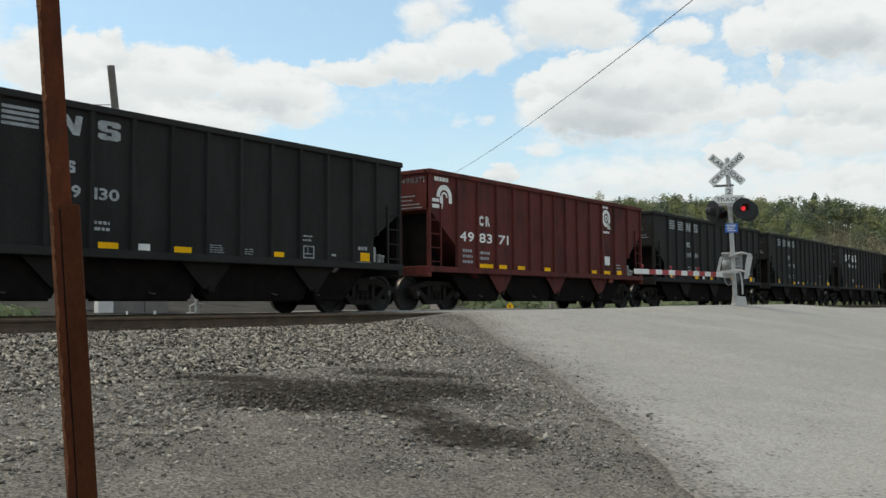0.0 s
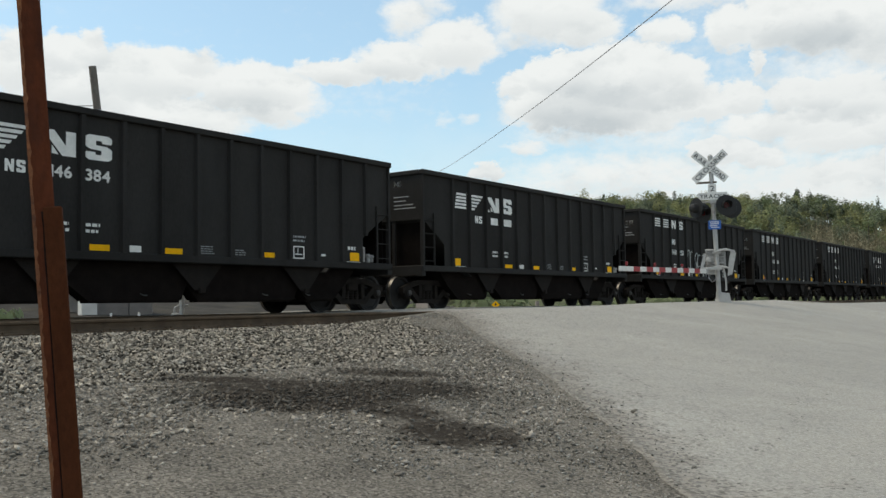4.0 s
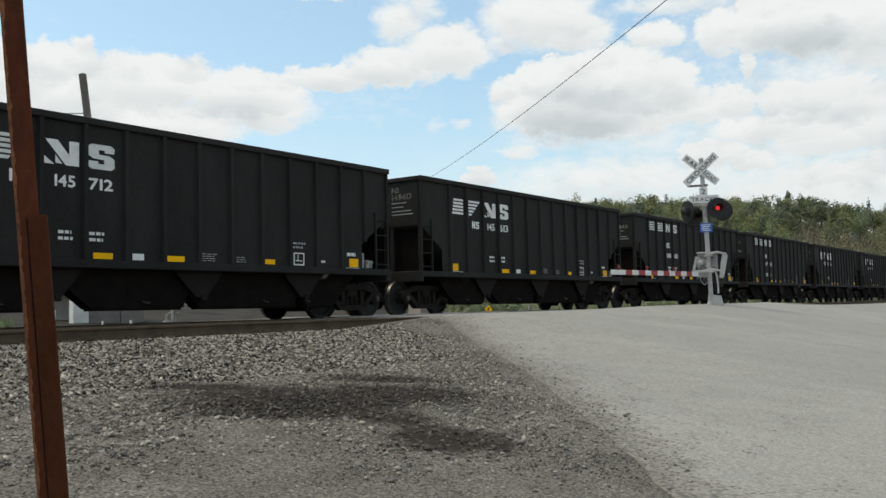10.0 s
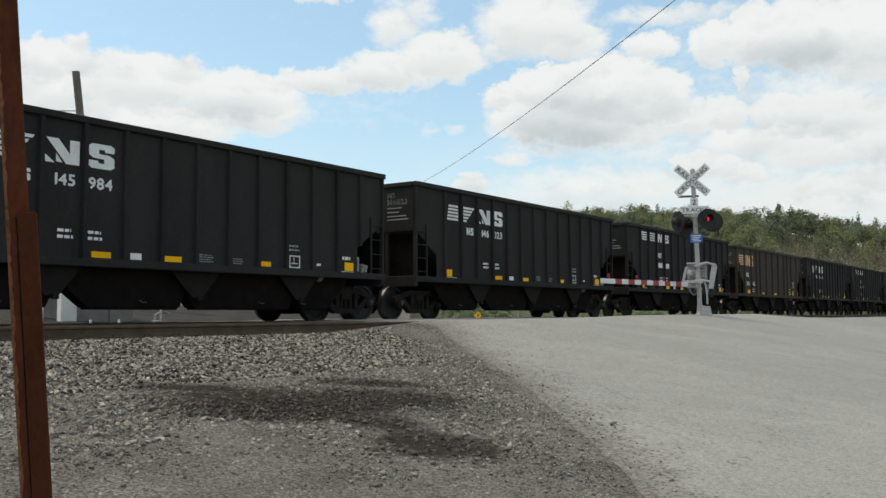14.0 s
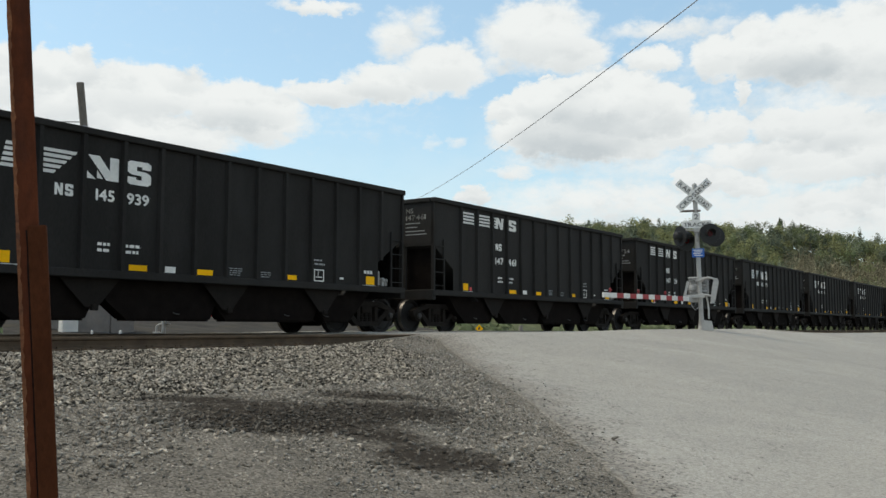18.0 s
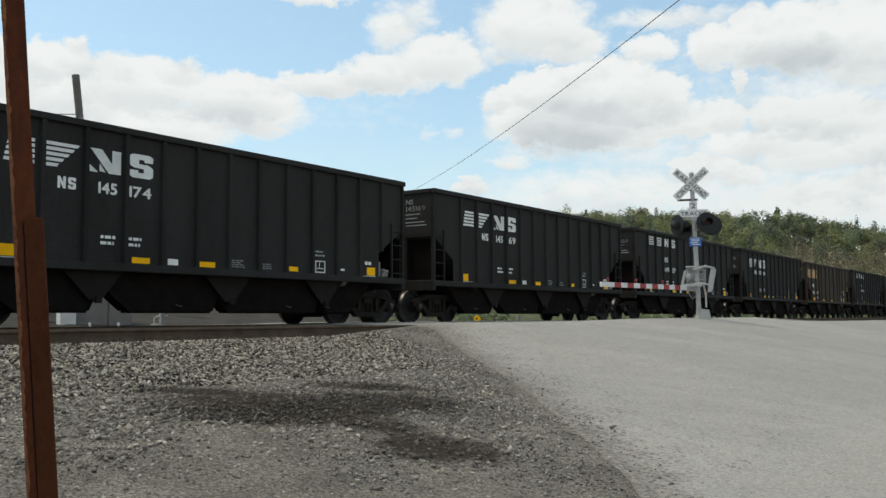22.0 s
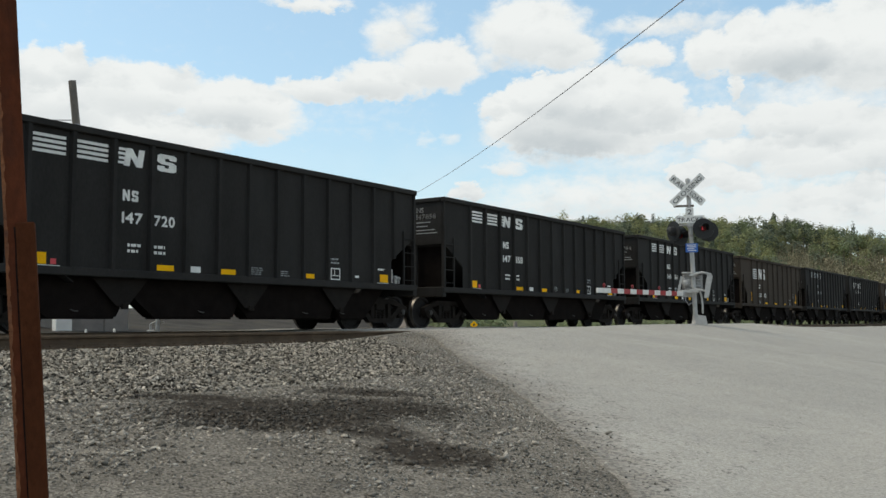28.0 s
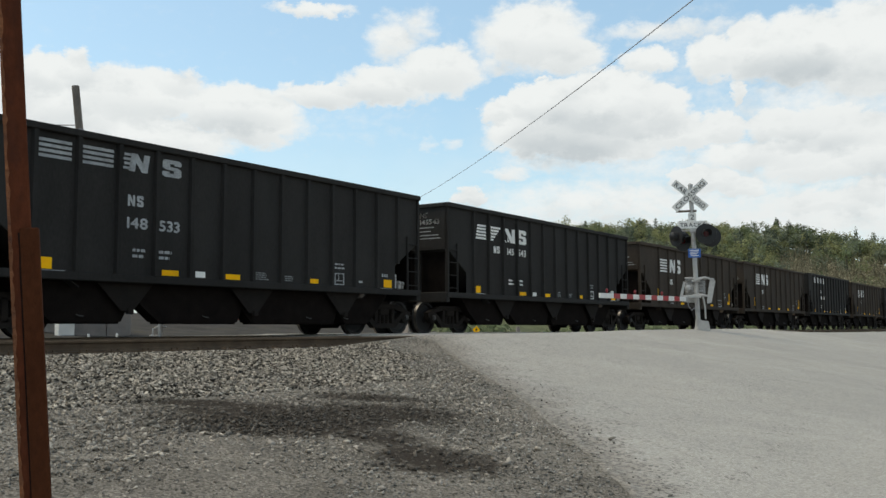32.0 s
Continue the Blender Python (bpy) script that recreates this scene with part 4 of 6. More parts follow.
    part("brake_wheel", Mesh().lathe([(-0.02, 0.2), (0, 0.24), (0.02, 0.2)], (half + 0.14, -0.75, 1.9), "x", 18), M_TRUCK, car)
    for x in (-1, 1):
        t = copy_thing(TRUCK, pose(x * 5.36 * (half / 6.21) ** 0.6, 0, 0))
        t.parent = car
    return car


def bars(mesh, x0, x1, z0, z1, rows, y, frac=0.6, ragged=True, seed=0):
    rnd = random.Random(seed)
    h = (z1 - z0) / rows
    for i in range(rows):
        z = z1 - (i + 1) * h
        if ragged:
            x, end = x0, x0 + (x1 - x0) * rnd.uniform(0.75, 1.0)
            while x < end:
                w = min(rnd.uniform(0.05, 0.13), end - x)
                mesh.quad(x, x + w, z, z + h * frac, y)
                x += w + 0.025
        else:
            mesh.quad(x0, x1, z, z + h * frac, y)
    return mesh


PAINT_Y = -1.5285


def mark_n(mesh, x0, x1, z0, z1, lean=0.0, y=PAINT_Y):
    """A solid block with two notches."""
    w, h = x1 - x0, z1 - z0
    p = lambda u, v: (x0 + u * w + lean * (v - 0.5) * h, z0 + v * h)
    for poly in ([(0, 0), (0.32, 0), (0.32, 1), (0, 1)], [(0.68, 0), (1, 0), (1, 1), (0.68, 1)], [(0.32, 1), (0.32, 0.5), (0.68, 0.02), (0.68, 0.5)]):
        mesh.face([p(*q) for q in poly], y)
    return mesh


def mark_s(mesh, x0, x1, z0, z1, y=PAINT_Y):
    """A rounded block with two slots."""
    w, h = x1 - x0, z1 - z0
    p = lambda u, v: (x0 + u * w, z0 + v * h)
    for poly in ([(0.14, 1), (0, 0.9), (0, 0.78), (1, 0.78), (1, 0.9), (0.86, 1)], [(0, 0.78), (0, 0.56), (0.06, 0.5), (0.4, 0.6), (0.4, 0.78)], [(0.62, 0.78), (0.62, 0.68), (0.98, 0.68), (1, 0.78)],
                 [(0.06, 0.5), (0.2, 0.42), (0.6, 0.4), (0.94, 0.5), (0.8, 0.58), (0.4, 0.6)], [(0.6, 0.4), (0.6, 0.22), (1, 0.22), (1, 0.44), (0.94, 0.5)], [(0.02, 0.32), (0, 0.22), (0.38, 0.22), (0.38, 0.32)],
                 [(0, 0.22), (0, 0.1), (0.14, 0), (0.86, 0), (1, 0.1), (1, 0.22)]):
        mesh.face([p(*q) for q in poly], y)
    return mesh


def end_lettering(car, half, white, number, oxide=False):
    """Small data on the end that faces the camera."""
    x = -half - 0.004
    for text, y0, w, z0, nm in ((("CR", 0.3, 0.22, 3.36, "end_owner_mark"), (number, 0.64, 0.76, 3.36, "end_number")) if oxide else (("NS", 0.62, 0.24, 3.3, "end_owner_mark"), (number, 0.62, 0.66, 3.11, "end_number"))):
        if text:
            t = letters(text, 0, w, z0, z0 + 0.14, 0, bold=0.005)
            part(nm, Mesh().add([(x, -y0 - p[0], p[2]) for p in t.v], t.f), white, car)
    m = Mesh()
    for z, w in ((3.0, 0.5), (2.89, 0.4), (2.78, 0.65), (2.69, 0.72)):
        m.add([(x, -0.6, z), (x, -0.6 - w, z), (x, -0.6 - w, z + 0.026), (x, -0.6, z + 0.026)], [(0, 1, 2, 3)])
    tagged(part("end_data_stencil", m, M_FADED, car), kind="stuff")


def plates(car, spec):
    for x0, x1, z0, z1, mat, nm in spec:
        part(nm, Mesh().box(x0, x1, PAINT_Y - 0.003, PAINT_Y + 0.006, z0, z1), mat, car)


def letter_black(car, style, number, white, red=False):
    Y = PAINT_Y
    a, b = number[:3], number[3:]
    if style == "E":
        for x0, x1 in ((-4.82, -4.14), (-3.92, -3.28)):
            m = Mesh()
            for i in range(4):
                m.quad(x0, x1, 3.40 - i * 0.092, 3.455 - i * 0.092, Y)
            part("stripe_mark", m, white, car)
        m = mark_n(Mesh(), -2.92, -2.5, 3.12, 3.46, 0.16)
        for i in range(4):
            m.quad(-3.05 - 0.02 * (i % 2), -2.9, 3.40 - i * 0.085, 3.45 - i * 0.085, Y)
        part("block_mark", m, white, car)
        part("round_mark", mark_s(Mesh(), -2.18, -1.72, 3.12, 3.46), white, car)
        nz, n0, n1, ry = 2.46, -2.95, -2.6, 2.05
    else:
        m, m2 = Mesh(), Mesh()
        for i in range(5):
            z = 3.165 - i * 0.093
            k = i * 0.05
            m.face([(-4.62 - k * 0.4, z), (-4.14, z), (-4.14, z + 0.06), (-4.6 - k * 0.4, z + 0.06)], Y)
            m2.face([(-3.95, z), (-3.32 - i * 0.1, z), (-3.28 - i * 0.1, z + 0.06), (-3.95, z + 0.06)], Y)
        part("stripe_mark", m, white, car)
        part("slanted_stripe_mark", m2, white, car)
        m, q = Mesh(), lambda u, v: (-3.1 + 0.68 * u, 2.8 + 0.43 * v)
        for poly in ([(0.05, 1), (0.4, 1), (0.72, 0.42), (0.72, 0), (0.62, 0)], [(0.72, 0), (1, 0), (1, 1), (0.72, 1)], [(0.33, 0.06), (0.52, 0.04), (0.33, 0.4)], [(0, 0), (0.3, 0), (0, 0.34)]):
            m.face([q(*c) for c in poly], Y)
        part("block_mark", m, white, car)
        part("round_mark", mark_s(Mesh(), -2.24, -1.7, 2.8, 3.25), white, car)
        nz, n0, n1, ry = 2.43, -3.7, -3.34, 2.43
    m = mark_n(Mesh(), n0, n0 + 0.16, nz, nz + 0.21)
    mark_s(m, n0 + 0.2, n1, nz, nz + 0.21)
    part("owner_mark", m, white, car)
    x0 = -2.95 if style == "E" else -2.88
    if number:
        pair = letters(a, x0, -2.5, ry, ry + 0.205, Y, bold=0.009), letters(b, -2.22, -1.74, ry, ry + 0.205, Y, bold=0.009)
    else:
        pair = Mesh().quad(x0, -2.5, ry, ry + 0.2, Y), Mesh().quad(-2.22, -1.74, ry, ry + 0.2, Y)
    for m in pair:
        part("car_number", m, white, car)
    seed = int(number or 7) % 97
    m = bars(Mesh(), -2.82, -2.5, 1.5, 1.72, 2, Y, 0.5, True, seed)
    bars(m, -2.22, -1.89, 1.5, 1.72, 2, Y, 0.5, True, seed + 1)
    tagged(part("weight_stencil", m, white, car), kind="stuff")
    m = bars(Mesh(), 0.3, 0.7, 1.22, 1.4, 4, Y, 0.35, True, seed + 2)
    bars(m, 1.2, 1.5, 1.22, 1.36, 3, Y, 0.35, True, seed + 3)
    bars(m, 2.7, 3.26, 1.58, 1.76, 2, Y, 0.45, True, seed + 4)
    tagged(part("small_stencil", m, M_FADED, car), kind="stuff")
    m = Mesh()
    for q in ((2.87, 3.21, 1.2, 1.225), (2.87, 3.21, 1.455, 1.48), (2.87, 2.9, 1.225, 1.455), (3.18, 3.21, 1.225, 1.455), (2.93, 3.15, 1.29, 1.31), (3.0, 3.02, 1.31, 1.44)):
        m.quad(*q, Y)
    tagged(part("consolidated_stencil", m, white, car), kind="stuff")
    m = bars(Mesh(), 4.66, 4.98, 1.46 if not red else 1.5, 1.56, 1, Y, 0.8, True, seed + 5)
    m.quad(4.62, 5.1, 1.175, 1.186, Y).quad(-4.72, -4.2, 1.175, 1.186, Y).quad(3.76, 3.9, 1.28, 1.33, Y)
    if red and not number:
        bars(m, 4.6, 5.05, 1.75, 1.95, 2, Y, 0.5, True, seed + 6)
    tagged(part("edge_stencil", m, white, car), kind="stuff")
    y = [(-4.72, -4.46, 1.2, 1.4), (-2.14, -1.74, 1.19, 1.3), (-0.54, -0.13, 1.185, 1.295), (1.92, 2.3, 1.2, 1.305), (4.74, 5.06, 1.2, 1.4)]
    spec = [(*q, M_YELLOW, "yellow_reflector") for q in y] + [(-1.32, -1.07, 1.19, 1.31, M_WHITE, "white_tag")]
    if red:
        spec += [(-4.38, -4.27, 1.2, 1.3, M_REDTAG, "red_tag")]
        if not number:
            spec += [(4.58, 4.69, 1.22, 1.32, M_REDTAG, "red_tag")]
    plates(car, spec)


def letter_brown(car, number, white):
    Y = PAINT_Y
    m = Mesh()
    for i in range(5):
        m.quad(-4.26, -3.03 + 0.02 * i, 3.0 - i * 0.118, 3.065 - i * 0.118, Y)
    part("stripe_mark", m, white, car)
    part("block_mark", mark_n(Mesh(), -2.98, -2.34, 2.53, 3.1, 0.16), white, car)
    part("round_mark", mark_s(Mesh(), -2.36, -1.7, 2.53, 3.12), white, car)
    m = mark_n(Mesh(), -3.08, -2.93, 2.02, 2.24)
    part("owner_mark", mark_s(m, -2.88, -2.71, 2.02, 2.24), white, car)
    if number:
        part("car_number", letters(number[:3], -3.08, -2.5, 1.56, 1.77, Y, bold=0.009), white, car)
        part("car_number", letters(number[3:], -2.18, -1.57, 1.56, 1.77, Y, bold=0.009), white, car)
    m = bars(Mesh(), -3.08, -2.6, 1.2, 1.4, 2, Y, 0.45, True, 5)
    bars(m, 4.0, 4.5, 1.55, 1.9, 4, Y, 0.35, True, 6)
    for q in ((3.24, 3.8, 1.17, 1.2), (3.24, 3.8, 1.46, 1.49), (3.24, 3.27, 1.2, 1.46), (3.77, 3.8, 1.2, 1.46), (3.3, 3.7, 1.28, 1.31)):
        m.quad(*q, Y)
    tagged(part("small_stencil", m, M_FADED, car), kind="stuff")
    y = [(-4.4, -4.12, 1.32, 1.78), (-1.76, -1.36, 1.1, 1.18), (0.14, 0.56, 1.12, 1.2), (2.14, 2.54, 1.13, 1.22), (4.98, 5.06, 1.3, 1.82), (4.72, 4.98, 1.3, 1.4)]
    plates(car, [(a, b, max(c, 1.178), max(d + 0.02, 1.27), M_YELLOW, "yellow_reflector") for a, b, c, d in y])


def letter_long(car, number, cream):
    Y = PAINT_Y
    m = Mesh()
    for i in range(5):
        m.quad(-6.05, -4.74 + 0.02 * i, 3.1 - i * 0.112, 3.165 - i * 0.112, Y)
    part("stripe_mark", m, cream, car)
    part("block_mark", mark_n(Mesh(), -4.74, -4.14, 2.62, 3.2, 0.2), cream, car)
    part("round_mark", mark_s(Mesh(), -4.2, -3.62, 2.62, 3.22), cream, car)
    m = mark_n(Mesh(), -4.84, -4.68, 2.05, 2.27)
    part("owner_mark", mark_s(m, -4.64, -4.48, 2.05, 2.27), M_WHITE, car)
    part("car_number", letters(number[:3], -4.83, -4.36, 1.61, 1.81, Y, bold=0.009), M_WHITE, car)
    part("car_number", letters(number[3:], -3.96, -3.36, 1.61, 1.81, Y, bold=0.009), M_WHITE, car)
    m = bars(Mesh(), -3.95, -3.4, 1.28, 1.46, 2, Y, 0.45, True, 5)
    bars(m, 4.2, 4.76, 1.66, 2.05, 4, Y, 0.35, True, 6)
    for q in ((3.3, 3.86, 1.24, 1.27), (3.3, 3.86, 1.53, 1.56), (3.3, 3.33, 1.27, 1.53), (3.83, 3.86, 1.27, 1.53), (3.38, 3.75, 1.36, 1.39)):
        m.quad(*q, Y)
    tagged(part("small_stencil", m, M_WHITE, car), kind="stuff")
    plates(car, [(*q, M_YELLOW, "yellow_reflector") for q in ((-4.67, -4.25, 1.19, 1.38), (-2.04, -1.61, 1.18, 1.27), (0.39, 0.8, 1.18, 1.27), (4.2, 4.55, 1.18, 1.45))])


def letter_red(car):
    Y = PAINT_Y
    for pair, x0, x1 in (("49", -5.02, -4.36), ("83", -4.1, -3.46), ("71", -3.12, -2.6)):
        part("car_number", letters(pair, x0, x1, 1.9, 2.16, Y, bold=0.008), M_WHITE, car)

    def ring(m, cx, cz, r0, r1, a0, a1, n=14):
        for i in range(n):
            t0, t1 = radians(a0 + (a1 - a0) * i / n), radians(a0 + (a1 - a0) * (i + 1) / n)
            m.face([(cx + r0 * math.cos(t0), cz + r0 * math.sin(t0)), (cx + r1 * math.cos(t0), cz + r1 * math.sin(t0)), (cx + r1 * math.cos(t1), cz + r1 * math.sin(t1)), (cx + r0 * math.cos(t1), cz + r0 * math.sin(t1))], Y)
        return m

    m = ring(Mesh(), -3.97, 2.5, 0.07, 0.14, 40, 320)
    m.quad(-3.78, -3.71, 2.36, 2.64, Y)
    ring(m, -3.7, 2.57, 0.02, 0.07, -90, 90, 8)
    m.face([(-3.7, 2.5), (-3.62, 2.36), (-3.55, 2.36), (-3.64, 2.5)], Y)
    part("owner_mark", m, M_WHITE, car)
    m = ring(Mesh(), -5.72, 3.0, 0.2, 0.34, 0, 180)
    ring(m, -5.72, 3.0, 0.09, 0.15, 0, 180, 8)
    m.quad(-6.25, -5.95, 2.86, 2.95, Y).quad(-6.25, -5.8, 2.7, 2.8, Y).quad(-5.92, -5.78, 2.8, 3.02, Y).quad(-5.52, -5.38, 2.86, 3.0, Y)
    bars(m, -6.15, -5.4, 3.42, 3.54, 1, Y, 0.9, True, 3)
    part("wheel_mark", m, M_WHITE, car)
    m = ring(Mesh(), 3.68, 3.12, 0.17, 0.3, 0, 360, 22)
    m.quad(3.76, 4.0, 2.75, 2.83, Y).face([(3.72, 2.98), (3.84, 3.0), (4.0, 2.76), (3.88, 2.76)], Y)
    ring(m, 3.68, 3.12, 0.05, 0.11, 0, 360, 14)
    bars(m, 3.42, 3.98, 3.46, 3.54, 1, Y, 0.9, True, 8)
    bars(m, 3.42, 3.98, 2.6, 2.68, 1, Y, 0.9, True, 9)
    part("round_mark", m, M_WHITE, car)
    m = bars(Mesh(), -4.9, -4.4, 1.3, 1.75, 3, Y, 0.5, True, 10)
    bars(m, -4.15, -3.5, 1.42, 1.72, 2, Y, 0.5, True, 11)
    bars(m, 4.4, 4.8, 1.3, 1.6, 3, Y, 0.4, True, 12)
    tagged(part("small_stencil", m, M_FADED, car), kind="stuff")
    part("box_stencil", Mesh().quad(3.5, 3.9, 1.5, 1.8, Y), M_WHITE, car)
    y = [(-4.15, -3.42, 1.19, 1.3), (-3.1, -2.7, 1.19, 1.3), (-2.1, -1.7, 1.19, 1.3), (-0.65, -0.2, 1.19, 1.3), (2.5, 2.9, 1.19, 1.3), (3.45, 3.9, 1.19, 1.3), (4.45, 4.8, 1.19, 1.33)]
    plates(car, [(*q, M_YELLOW, "yellow_reflector") for q in y])


RIBS_BLACK = [-4.85 + 0.845 * i for i in range(13)]
RIBS_BROWN = [-4.3, -3.22, -2.28, -1.2, -0.1, 0.86, 1.97, 3.08, 4.0, 5.17]
RIBS_LONG = [-5.24, -4.05, -3.12, -2.42, -1.22, -0.05, 1.19, 2.39, 3.15, 4.0, 5.22]
RIBS_RED = [-5.17, -4.21, -3.26, -2.36, -1.43, -0.7, 0.02, 0.75, 1.55, 2.39, 3.26, 4.21, 5.3]

# style and number of each car in the order they pass; "" where it cannot be read
TRAIN = [("E", "149130", 1), ("R", "498371", 0), ("E", "149284", 1), ("E", "149010", 1), ("H", "146384", 0), ("H", "", 0), ("E", "148251", 0), ("E", "148534", 0), ("E", "146837", 0),
         ("H", "145221", 0), ("H", "145712", 0), ("H", "145613", 0), ("E", "148140", 0), ("E", "147518", 0), ("H", "145984", 0), ("H", "146023", 0), ("E", "", 0), ("L", "301743", 0),
         ("H", "145939", 0), ("E", "147461", 0), ("E", "147724", 0), ("H", "145779", 0), ("H", "145174", 0), ("H", "145169", 0), ("E", "149059", 0), ("H", "145885", 0), ("L", "301104", 0),
         ("E", "", 0), ("E", "147720", 0), ("E", "147858", 0), ("E", "146784", 0), ("B", "333282", 0), ("E", "148533", 1), ("H", "145543", 0), ("B", "", 0), ("B", "", 0), ("E", "", 0), ("B", "", 0), ("E", "", 0), ("E", "", 0)]
RED_TAGGED = ("147518", "149284", "148251", "148534", "147461", "147720", "147858", "147724", "146784")
PITCH, LONGER = 13.78, 0.56
CARS = []


def build_train():
    black = build_car("hopper_car", 6.21, RIBS_BLACK, M_BLACK)
    brown = build_car("hopper_car", 6.32, RIBS_BROWN, M_BROWN, top=3.63, cut=(2.55, 1.75, 1.15))
    long = build_car("hopper_car", 6.53, RIBS_LONG, M_BROWN, top=3.63, cut=(2.55, 1.75, 1.15))
    red = build_car("hopper_car", 6.42, RIBS_RED, M_OXIDE, cut=(2.68, 1.75, 1.2), oxide=True)
    used, off = set(), 0.0
    for style, number, faded in TRAIN:
        base = {"E": black, "H": black, "B": brown, "L": long, "R": red}[style]
        car = copy_thing(base, Matrix()) if base in used else base
        used.add(base)
        CARS.append([car, 0.0])
    # lettering comes after the copies, so that each car bears its own
    for (car, _), (style, number, faded), i in zip(CARS, TRAIN, range(99)):
        ext = LONGER if style == "L" else 0.0
        CARS[i][1] = off + (PITCH + ext) / 2
        off += PITCH + ext
        white = M_FADED if faded else M_WHITE
        if style in "EH":
            letter_black(car, style, number, white, red=number in RED_TAGGED or i == 27)
            end_lettering(car, 6.21, white, number)
            tagged(car, "black open-topped steel coal hopper car with %s white lettering" % ("faded" if faded else "crisp"), "hopper car", group="coal train")
        elif style == "R":
            letter_red(car)
            end_lettering(car, 6.42, M_WHITE, number, True)
            tagged(car, "weathered oxide-red coal hopper car with white emblems", "hopper car", group="coal train")
        else:
            letter_long(car, number, M_CREAM) if style == "L" else letter_brown(car, number, M_WHITE)
            end_lettering(car, 6.53 if style == "L" else 6.32, M_WHITE, number)
            tagged(car, "sun-faded brown coal hopper car with large %s emblem" % ("cream" if style == "L" else "white"), "hopper car", group="coal train")
        if number == "301104":
            plates(car, [(-5.14, -5.02, 1.5, 2.12, M_YELLOW, "yellow_reflector"), (5.84, 5.95, 1.95, 2.3, M_YELLOW, "yellow_reflector")])
        if number == "148251":
            m = Mesh()
            # looping spray-painted strokes
            for pts in SCRAWL_LOOPS + SCRAWL_TAILS:
                m.tube([(x, PAINT_Y - 0.004, z) for x, z in pts], 0.016, 5)
            part("spray_paint", m, M_CHALK, car, "looping grey spray-painted scrawl")


SCRAWL_LOOPS = [
    [(-1.43, 2.13), (-1.37, 1.64), (-1.38, 1.51), (-1.26, 1.5), (-1.21, 1.56), (-1.18, 1.35), (-1.15, 1.19)],
    [(-1.42, 2.13), (-1.34, 1.96), (-1.28, 1.98), (-1.26, 2.2), (-1.2, 2.28), (-1.11, 2.3), (-1.03, 2.22), (-0.99, 2.08), (-0.99, 1.52)],
    [(-0.99, 2.08), (-0.94, 2.21), (-0.84, 2.26), (-0.75, 2.22), (-0.66, 2.21), (-0.65, 1.96), (-0.63, 1.61)],
    [(-0.66, 2.21), (-0.53, 2.19), (-0.41, 2.07), (-0.46, 1.64), (-0.5, 1.34), (-0.51, 1.19)],
    [(-0.41, 2.03), (-0.32, 2.15), (-0.19, 2.2), (-0.07, 2.09), (-0.14, 1.84), (-0.14, 1.58), (-0.09, 1.32), (0.02, 1.19)],
]
SCRAWL_TAILS = [
    [(-0.07, 2.07), (0.05, 2.13), (0.17, 2.11), (0.21, 1.98), (0.22, 1.6)], [(-0.29, 1.82), (-0.29, 1.57), (-0.31, 1.35)],
    [(-0.14, 1.58), (0.03, 1.63), (0.21, 1.64), (0.41, 1.53), (0.5, 1.31), (0.51, 1.19)],
    [(0.24, 1.83), (0.26, 1.96), (0.36, 2.07), (0.55, 2.14), (0.73, 2.09), (0.8, 1.96), (0.75, 1.82), (0.6, 1.68), (0.51, 1.54)],
    [(0.24, 1.81), (0.41, 1.74), (0.54, 1.62)], [(0.33, 1.38), (0.32, 1.47), (0.46, 1.57), (0.6, 1.58), (0.75, 1.49), (0.85, 1.28), (0.87, 1.19)], [(-0.9, 1.45), (-0.86, 1.29), (-0.84, 1.19)],
]


# ---- crossing signal ----
def hood(m, c, r, y0, y1):
    """A lamp's visor: the upper part of a tube, open in front."""
    n = 14
    v, f = [], []
    for i in range(n + 1):
        a = radians(-25 + 230 * i / n)
        for rr in (r, r - 0.008):
            for y in (y0, y1 + (0.1 if math.sin(a) < 0.3 else 0)):
                v.append((c[0] + rr * math.cos(a), y, c[2] + rr * math.sin(a)))
    for i in range(n):
        a, b = i * 4, i * 4 + 4
        f += [(a, a + 1, b + 1, b), (a + 2, b + 2, b + 3, a + 3), (a, b, b + 2, a + 2), (a + 1, a + 3, b + 3, b + 1)]
    m.add(v, f)


def flasher(parent, u, v, turn, y=0.0):
    """A lamp unit: round black background, visor, housing, lens, and the lamp that turns inside."""
    base = pose(u, y, v, 0, 0, turn)
    m = Mesh().lathe([(-0.012, 0.02), (-0.014, 0.3), (0.0, 0.305), (0.012, 0.3), (0.012, 0.02)], (0, 0, 0), "y", 32)
    m.lathe([(0.01, 0.14), (0.16, 0.12), (0.2, 0.06)], (0, 0, 0), "y", 20)
    hood(m, (0, 0, 0), 0.13, -0.015, -0.3)
    unit = part("flasher_unit", m, M_LAMPBLACK, parent, "round black flashing light unit with visor", m=base)
    part("lens_ring", Mesh().lathe([(-0.012, 0.105), (-0.03, 0.105), (-0.03, 0.085), (-0.012, 0.085)], (0, 0, 0), "y", 24), M_LAMPBLACK, unit)
    lamp = Mesh()
    lamp.lathe([(-0.03, 0.002), (-0.03, 0.05), (-0.022, 0.075), (-0.012, 0.083)], (0, 0, 0), "y", 20)
    part("red_lens", Mesh().lathe([(-0.0145, 0.001), (-0.0145, 0.084)], (0, 0, 0), "y", 20), M_LENS, unit)
    return unit


LAMPS = []


